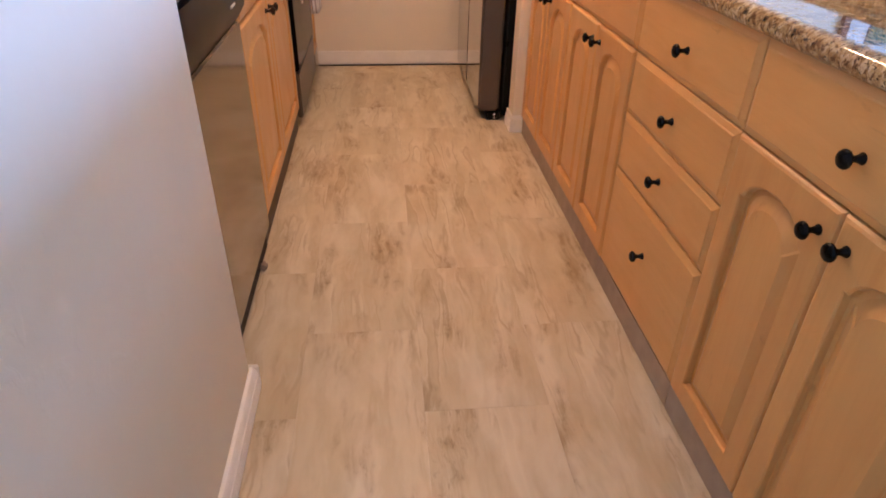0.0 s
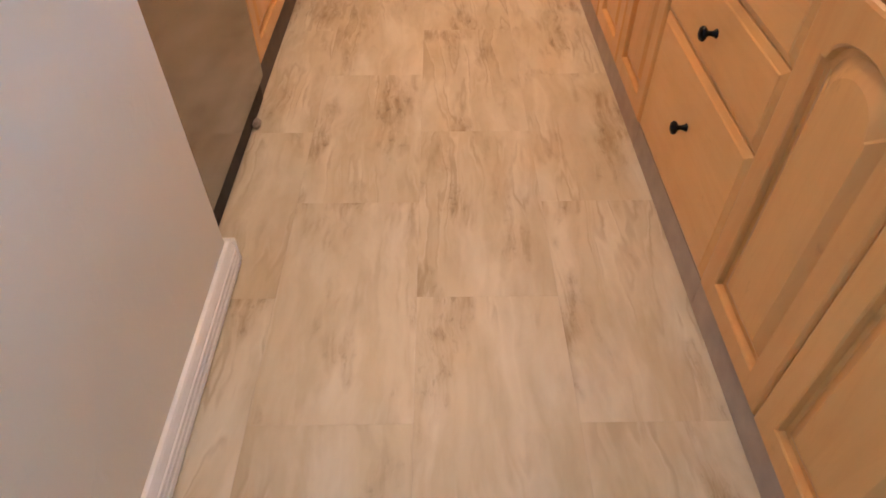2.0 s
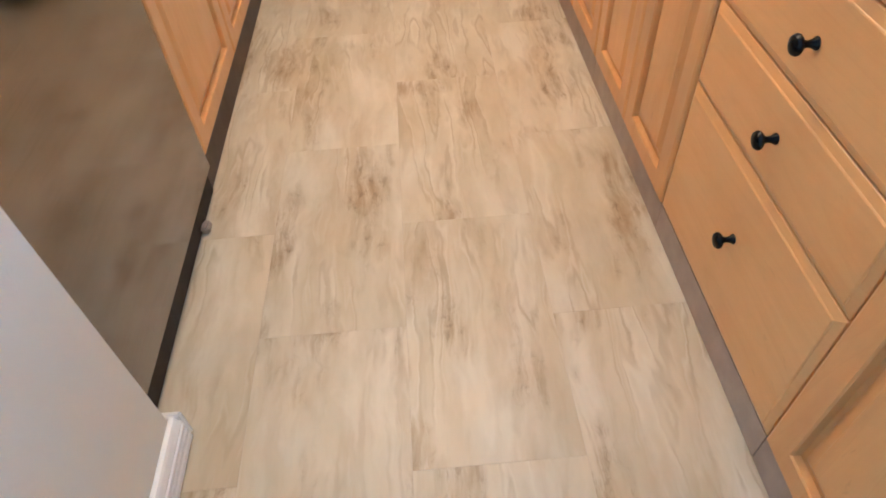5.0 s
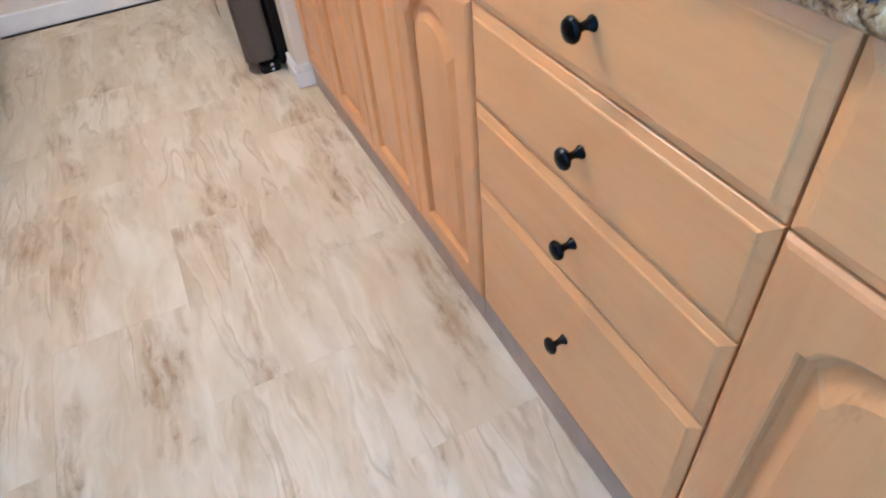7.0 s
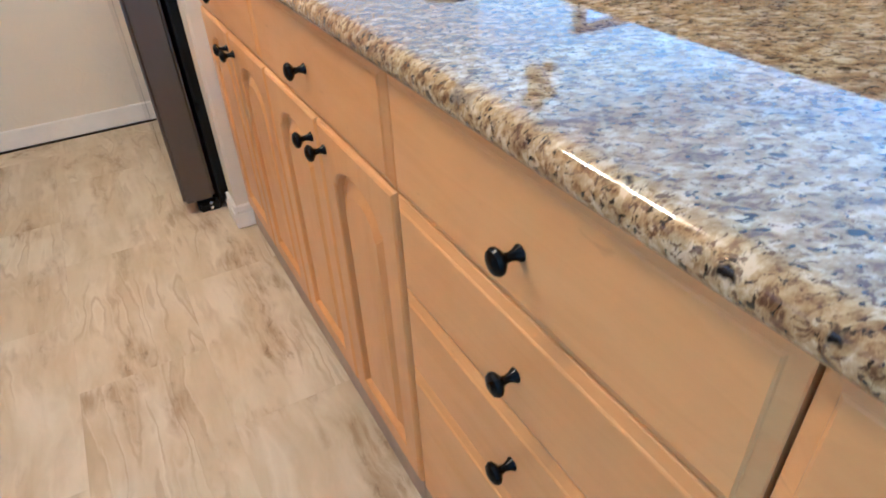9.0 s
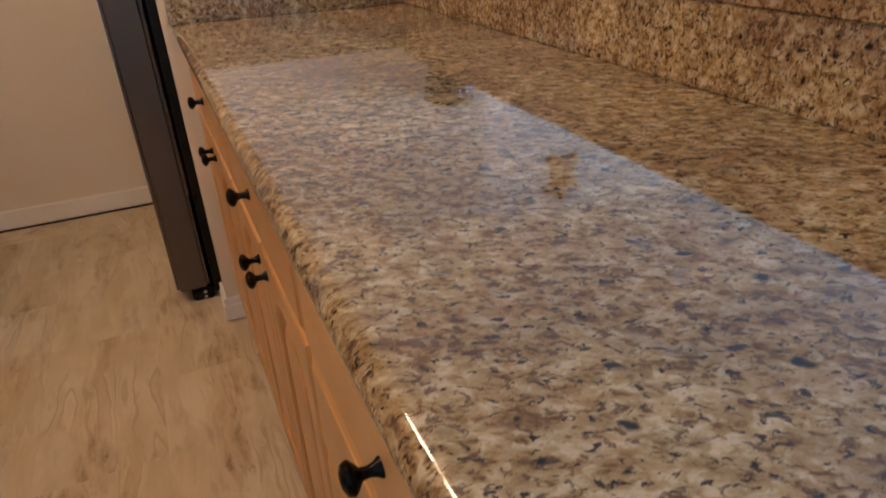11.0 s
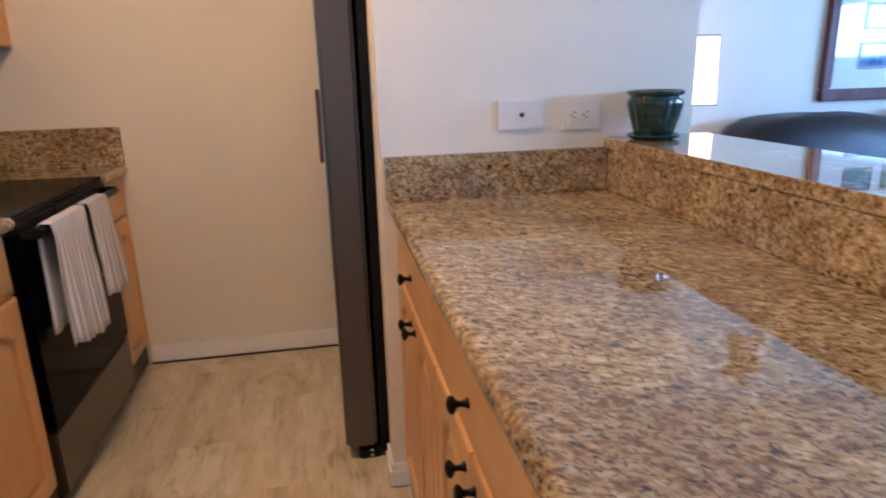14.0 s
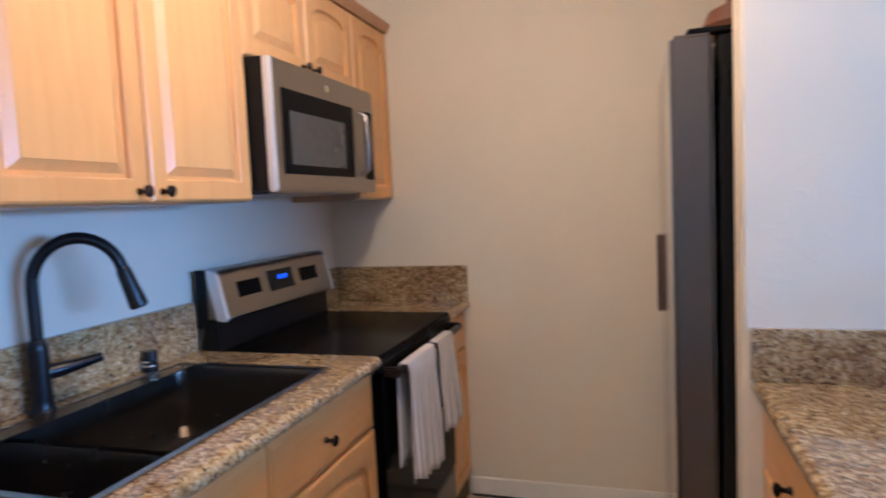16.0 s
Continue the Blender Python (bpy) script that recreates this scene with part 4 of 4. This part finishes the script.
wall_cabinet(0.140, 0.968, UZ0, UZ1, 2, "two-door maple wall cabinet")
wall_cabinet(0.968, 1.800, UZ0, UZ1, 2, "two-door maple wall cabinet above the sink")
wall_cabinet(1.800, 2.565, 1.836, UZ1, 2, "short two-door maple wall cabinet above the microwave", 0.03)
wall_cabinet(2.565, 2.942, UZ0, UZ1, 1, "narrow maple wall cabinet between the microwave and the end wall")
crown = bmesh.new()
prism_y(crown, [(-1.697, UZ1 + 0.001), (-1.372, UZ1 + 0.001), (-1.352, UZ1 + 0.03), (-1.352, UZ1 + 0.040), (-1.697, UZ1 + 0.040)], 0.14, 2.942)
tagged(part("cornice", crown, MAPLE_BOX, at=(-1.5, 1.5, UZ1)), "maple cornice along the top of the wall cabinets", "cornice")

M0, M1, MX, MZ0, MZ1 = 1.806, 2.560, -1.300, 1.432, 1.832
mw = thing("microwave", (-1.5, (M0 + M1) / 2, MZ0), "stainless over-the-range microwave with a dark glass window", "microwave")
part("case", B(-1.697, MX - 0.030, M0, M1, MZ0 + 0.004, MZ1, bev=0.002), BLACK_PLASTIC, mw, "black microwave case")
md = part("door", B(MX - 0.029, MX, M0 + 0.001, M1 - 0.001, MZ0, MZ1, bev=0.006), STEEL, mw, "brushed steel door frame")
# pale strip added for the window's reflection along the door's chamfer
part("edge_trim", B(MX - 0.027, MX + 0.0015, M0 - 0.001, M0 + 0.017, MZ0 + 0.001, MZ1 - 0.001, bev=0.005), TRIM_AND_GLINT, md, "pale strip painted as the window's glint on the door edge")
part("window", B(MX - 0.001, MX + 0.003, M0 + 0.055, M1 - 0.20, MZ0 + 0.055, MZ1 - 0.085, bev=0.0015), BLACK_GLASS, md, "dark glass window")
part("inner_window", B(MX + 0.0032, MX + 0.004, M0 + 0.095, M1 - 0.275, MZ0 + 0.085, MZ1 - 0.150), plain("mesh_glass", (0.045, 0.046, 0.044), 0.16, vary=0.1), md, "grey perforated screen", smooth=False)
part("control_strip", B(MX - 0.001, MX + 0.003, M1 - 0.095, M1 - 0.020, MZ0 + 0.050, MZ1 - 0.085, bev=0.0015), BLACK_GLASS, mw, "dark control strip")
part("handle", tube(bmesh.new(), [(MX + 0.002, M1 - 0.140, MZ0 + 0.065), (MX + 0.030, M1 - 0.140, MZ0 + 0.085), (MX + 0.034, M1 - 0.140, MZ0 + 0.19), (MX + 0.030, M1 - 0.140, MZ1 - 0.115), (MX + 0.002, M1 - 0.140, MZ1 - 0.095)], 0.011), STEEL, md, "steel bar handle")
part("badge", lathe(bmesh.new(), ((0.012, 0), (0.012, 0.002), (0.008, 0.003)), Matrix.Translation((MX, (M0 + M1) / 2 - 0.02, MZ1 - 0.045)) @ Matrix.Rotation(radians(90), 4, "Y"), 20), CHROME, md, "round metal badge")
part("grease_filter", B(-1.62, MX - 0.06, M0 + 0.06, M1 - 0.06, MZ0 - 0.004, MZ0 + 0.0035), STEEL, mw, "underside filter", smooth=False)

# ceiling light of the kitchen
cl = thing("ceiling_light", (LAMP_AT[0], LAMP_AT[1], H - 0.10), "oblong flush ceiling light with a lit glass diffuser", "ceiling light")
part("canopy", B(LAMP_AT[0] - 0.13, LAMP_AT[0] + 0.13, LAMP_AT[1] - 0.33, LAMP_AT[1] + 0.33, H - 0.022, H - 0.0005, bev=0.006), TRIM, cl)
part("diffuser", lathe(bmesh.new(), ((1.0, -0.0225), (0.95, -0.048), (0.80, -0.066), (0.45, -0.076), (0.05, -0.078)), Matrix.Translation((LAMP_AT[0], LAMP_AT[1], H)) @ Matrix.Diagonal((0.115, 0.315, 1, 1)), 40), LIGHT_DOME, cl, "lit white glass diffuser")

# ---------------- living room ----------------
# framed collage of photos
PX0, PX1, PZ0, PZ1, PY = 2.305, 3.365, 1.080, 1.900, Y_FAR
pic = thing("picture_frame", (2.83, PY, PZ0), "mahogany-framed collage of small photos on a white mat under glass", "picture")
fr = bmesh.new()
FWD = 0.060
for a in ((PX0, PX1, PZ0, PZ0 + FWD), (PX0, PX1, PZ1 - FWD, PZ1), (PX0, PX0 + FWD, PZ0 + FWD, PZ1 - FWD), (PX1 - FWD, PX1, PZ0 + FWD, PZ1 - FWD)):
    box(fr, a[0], a[1], PY - 0.034, PY - 0.001, a[2], a[3], bev=0.008)
part("frame", fr, CHAIR_WOOD, pic, "dark red-brown wooden frame")
part("mat", B(PX0 + FWD - 0.004, PX1 - FWD + 0.004, PY - 0.014, PY - 0.004, PZ0 + FWD - 0.004, PZ1 - FWD + 0.004), MAT_BOARD, pic, "glossy white mat", smooth=False)
for k, (px, pz, mt) in enumerate(((2.600, 1.300, PHOTO_BLUE), (2.840, 1.296, PHOTO_GREEN), (3.080, 1.328, PHOTO_TEAL),
                                  (2.610, 1.490, PHOTO_TEAL), (2.850, 1.490, PHOTO_GREEN), (3.085, 1.515, PHOTO_GREEN),
                                  (2.600, 1.680, PHOTO_GREEN), (2.840, 1.690, PHOTO_BLUE), (3.080, 1.705, PHOTO_TEAL))):
    ph = part("photo", B(px - 0.092, px + 0.092, PY - 0.0160, PY - 0.0142, pz - 0.066, pz + 0.066), PHOTO_EDGE, pic, smooth=False)
    part("print", B(px - 0.076, px + 0.076, PY - 0.0172, PY - 0.0162, pz - 0.052, pz + 0.052), mt, ph, smooth=False)

# carved ornament high on the end wall
orn = bmesh.new()
for ox, oz, rx, rz in ((0, 0, 0.085, 0.115), (-0.075, 0.085, 0.055, 0.035), (0.080, 0.075, 0.055, 0.035), (-0.065, -0.105, 0.045, 0.040), (0.070, -0.100, 0.045, 0.040), (0.0, 0.135, 0.032, 0.042)):
    lathe(orn, ((1.0, 0.0), (0.97, 0.012), (0.80, 0.022), (0.45, 0.030), (0.05, 0.033)), Matrix.Translation((2.055 + ox, PY - 0.0015, 2.165 + oz)) @ Matrix.Rotation(radians(90), 4, "X") @ Matrix.Diagonal((rx, rz, 1, 1)), 28)
tagged(part("wall_ornament", orn, ORNAMENT, at=(2.055, PY, 2.165)), "orange-brown carved wooden ornament hung high on the wall", "wall ornament")

# table lamps on end tables, at both ends of the sofa
def end_table(x, y):
    tb = thing("end_table", (x, y, 0), "small dark wooden end table beside the sofa", "end table", "end tables beside the sofa")
    part("tabletop", B(x - 0.185, x + 0.185, y - 0.22, y + 0.22, 0.56, 0.60, bev=0.006), CHAIR_WOOD, tb)
    for dx in (-0.17, 0.13):
        for dy in (-0.20, 0.16):
            part("leg", B(x + dx, x + dx + 0.04, y + dy, y + dy + 0.04, 0.0005, 0.5595, bev=0.003), CHAIR_WOOD, tb)
    return tb


def table_lamp(x, y):
    tl = thing("table_lamp", (x, y, 0.6), "lit table lamp with a rectangular cream shade and dark base", "lamp", "table lamps beside the sofa")
    part("base", B(x - 0.09, x + 0.09, y - 0.07, y + 0.07, 0.601, 0.63, bev=0.006), BLACK_PLASTIC, tl)
    part("column", B(x - 0.08, x - 0.028, y - 0.03, y + 0.03, 0.6305, 1.075, bev=0.008), BLACK_PLASTIC, tl)
    sh = bmesh.new()
    lo = [sh.verts.new((x + a, y + b, 1.108)) for a, b in ((-0.090, -0.070), (0.090, -0.070), (0.090, 0.070), (-0.090, 0.070))]
    hi = [sh.verts.new((x + a, y + b, 1.392)) for a, b in ((-0.084, -0.065), (0.084, -0.065), (0.084, 0.065), (-0.084, 0.065))]
    for k in range(4):
        sh.faces.new((lo[k], lo[(k + 1) % 4], hi[(k + 1) % 4], hi[k]))
    bmesh.ops.recalc_face_normals(sh, faces=sh.faces)
    so = part("shade", sh, SHADE, tl, "glowing cream fabric shade", smooth=False)
    so.modifiers.new("thickness", "SOLIDIFY").thickness = 0.003
    for zz in (1.105, 1.389):
        w = 0.0915 if zz < 1.2 else 0.0855
        tr = bmesh.new()
        for a in ((x - w, x + w, y - w + 0.016, y - w + 0.022), (x - w, x + w, y + w - 0.022, y + w - 0.016), (x - w, x - w + 0.005, y - w + 0.022, y + w - 0.022), (x + w - 0.005, x + w, y - w + 0.022, y + w - 0.022)):
            box(tr, *a, zz, zz + 0.006)
        part("shade_trim", tr, BROWN, so, "brown shade binding", smooth=False)
    part("stem", lathe(bmesh.new(), ((0.008, 0), (0.008, 0.12)), Matrix.Translation((x - 0.055, y, 1.076)), 10), CHROME, tl)
    return tl


for lx in (1.388, 4.310):
    end_table(lx, 2.62)
    table_lamp(lx, 2.62)


# leather sofa against the end wall
def cushion(x0, x1, y0, y1, z0, z1, puff=0.05, lean=0.0):
    bm = bmesh.new()
    box(bm, x0, x1, y0, y1, z0, z1)
    bmesh.ops.subdivide_edges(bm, edges=bm.edges[:], cuts=7, use_grid_fill=True)
    c = Vector(((x0 + x1) / 2, (y0 + y1) / 2, (z0 + z1) / 2))
    hx, hy, hz = (x1 - x0) / 2, (y1 - y0) / 2, (z1 - z0) / 2
    for v in bm.verts:
        d = v.co - c
        p = Vector((d.x / hx, d.y / hy, d.z / hz))
        k = (abs(p.x) ** 5 + abs(p.y) ** 5 + abs(p.z) ** 5) ** (1 / 5)
        q = p / k * max(abs(p.x), abs(p.y), abs(p.z))
        w = 1 + puff * (1 - min(1, abs(p.x))) * 2
        v.co = c + Vector((q.x * hx, q.y * hy * w + lean * q.z, q.z * hz * (1 + puff * (1 - q.x * q.x))))
        v.co += 0.006 * noise.noise_vector(v.co * 6)
    return bm


sofa = thing("sofa", (2.85, 2.45, 0), "dark brown-black leather sofa with puffed back cushions", "sofa")
part("base", B(1.90, 3.88, 2.02, 2.90, 0.06, 0.30, bev=0.03), LEATHER, sofa)
for k in range(2):
    a = 1.92 + 0.92 * k
    part("seat_cushion", cushion(a, a + 0.91, 1.98, 2.66, 0.295, 0.50), LEATHER, sofa)
part("back_cushion", cushion(1.70, 2.62, 2.56, 2.90, 0.40, 1.02, 0.055, 0.05), LEATHER, sofa, "puffed leather back cushion")
part("back_cushion", cushion(2.62, 3.90, 2.56, 2.90, 0.40, 1.05, 0.055, 0.05), LEATHER, sofa, "puffed leather back cushion")
part("arm", cushion(1.66, 1.92, 1.96, 2.88, 0.06, 0.70, 0.04), LEATHER, sofa)
part("arm", cushion(3.76, 4.04, 1.96, 2.88, 0.06, 0.72, 0.04), LEATHER, sofa)
for x in (1.75, 3.92):
    for y in (2.06, 2.80):
        part("foot", B(x, x + 0.06, y, y + 0.06, 0.0005, 0.065), CHAIR_WOOD, sofa, smooth=False)

tagged(part("throw_pillow", cushion(3.30, 3.66, 2.16, 2.40, 0.505, 0.72, 0.08), plain("tan_fabric", (0.46, 0.30, 0.22), 0.9, vary=0.15, scale=120, bumpy=0.001), at=(3.4, 2.3, 0.505)), "tan fabric throw pillow on the sofa seat", "pillow")

# dining chair with a tall framed back
CA, CB = Vector((1.615, 1.800, 0)), Vector((1.890, 1.425, 0))
cw = (CB - CA).length
ang = math.atan2(CB.y - CA.y, CB.x - CA.x)
ch = thing("dining_chair", (0, 0, 0), "dark mahogany dining chair with a tall panelled back and flared ears", "chair")


def flare(z):
    """How wide the back is at a height, against its top."""
    t = min(1.0, max(0.0, (z - 0.80) / 0.33))
    return 0.86 + 0.14 * t ** 1.4


def back_piece(a, b, z0, z1, y0, y1):
    """A piece of the back from a to b across it, following the flare."""
    bm = bmesh.new()
    rings = []
    N = 8
    for k in range(N + 1):
        z = z0 + (z1 - z0) * k / N
        lean = 0.05 * max(0.0, z - 0.45)
        x0, x1 = 0.02 + (cw - 0.02) * a * flare(z), 0.02 + (cw - 0.02) * b * flare(z)
        rings.append([bm.verts.new((x, y - lean, z)) for x, y in ((x0, y0), (x1, y0), (x1, y1), (x0, y1))])
    for p, q in zip(rings, rings[1:]):
        for k in range(4):
            bm.faces.new((p[k], p[(k + 1) % 4], q[(k + 1) % 4], q[k]))
    bm.faces.new(rings[0][::-1])
    bm.faces.new(rings[-1])
    bmesh.ops.recalc_face_normals(bm, faces=bm.faces)
    return bm


part("leg", back_piece(0.0, 0.10, 0.0005, 1.10, -0.022, 0.022), CHAIR_WOOD, ch)
part("leg", back_piece(0.90, 1.0, 0.0005, 1.10, -0.022, 0.022), CHAIR_WOOD, ch)
part("leg", B(0.02, 0.065, 0.40, 0.445, 0.0005, 0.43, bev=0.005), CHAIR_WOOD, ch)
part("leg", B(0.86 * cw - 0.045, 0.86 * cw, 0.40, 0.445, 0.0005, 0.43, bev=0.005), CHAIR_WOOD, ch)
part("top_rail", back_piece(-0.01, 1.01, 1.100, 1.130, -0.025, 0.025), CHAIR_WOOD, ch)
part("slot", back_piece(0.101, 0.899, 1.078, 1.0995, -0.006, 0.006), SLOT_SHADE, ch, "recessed strip under the top rail, darkened for the slot's shade")
part("cross_rail", back_piece(0.101, 0.899, 1.050, 1.0775, -0.018, 0.018), CHAIR_WOOD, ch)
for a, b, z0, z1 in ((0.101, 0.135, 0.62, 1.0495), (0.865, 0.899, 0.62, 1.0495), (0.1355, 0.8645, 1.030, 1.0495)):
    part("panel_moulding", back_piece(a, b, z0, z1, -0.016, 0.016), CHAIR_WOOD, ch)
part("back_panel", back_piece(0.1355, 0.8645, 0.62, 1.0295, -0.009, 0.009), CHAIR_LEATHER, ch, "oxblood leather back panel")
part("low_rail", back_piece(0.101, 0.899, 0.575, 0.6195, -0.016, 0.016), CHAIR_WOOD, ch)
part("seat", B(0.02, 0.86 * cw, 0.026, 0.46, 0.4305, 0.50, bev=0.02, seg=3), CHAIR_LEATHER, ch, "padded leather seat")
ch.matrix_basis = Matrix.Translation(CA) @ Matrix.Rotation(ang, 4, "Z")

# ---------------- floor tiles ----------------
TW, TL = 0.3048, 0.6096
floor_ob = bpy.data.objects["floor"]
tile_me = bpy.data.meshes.new("tile")
tb_ = bmesh.new()
g = 0.0002
box(tb_, g, TW - g, g, TL - g, -0.00055, 0.0)
bmesh.ops.bevel(tb_, geom=[ed for ed in tb_.edges if ed.verts[0].co.z > -0.0002 and ed.verts[1].co.z > -0.0002], offset=0.0002, segments=1, affect="EDGES")
tb_.to_mesh(tile_me)
tb_.free()
tile_me.materials.append(TILE)
# columns of the running bond; the strips beyond them lie under the cabinets
for k in range(-2, 3):
    x = -0.5850 + TW * k
    off = 0.031 if k % 2 == 0 else -0.270
    for r in range(-7, 6):
        y = off + TL * r
        if y + TL < ROOM_BACK or y > Y_FAR:
            continue
        a, b = max(y, ROOM_BACK), min(y + TL, Y_FAR)
        t_ob = new("tile", tile_me)
        t_ob.location = (x, a, 0.0)
        t_ob.scale = (1, (b - a) / TL, 1)
        t_ob.parent = floor_ob
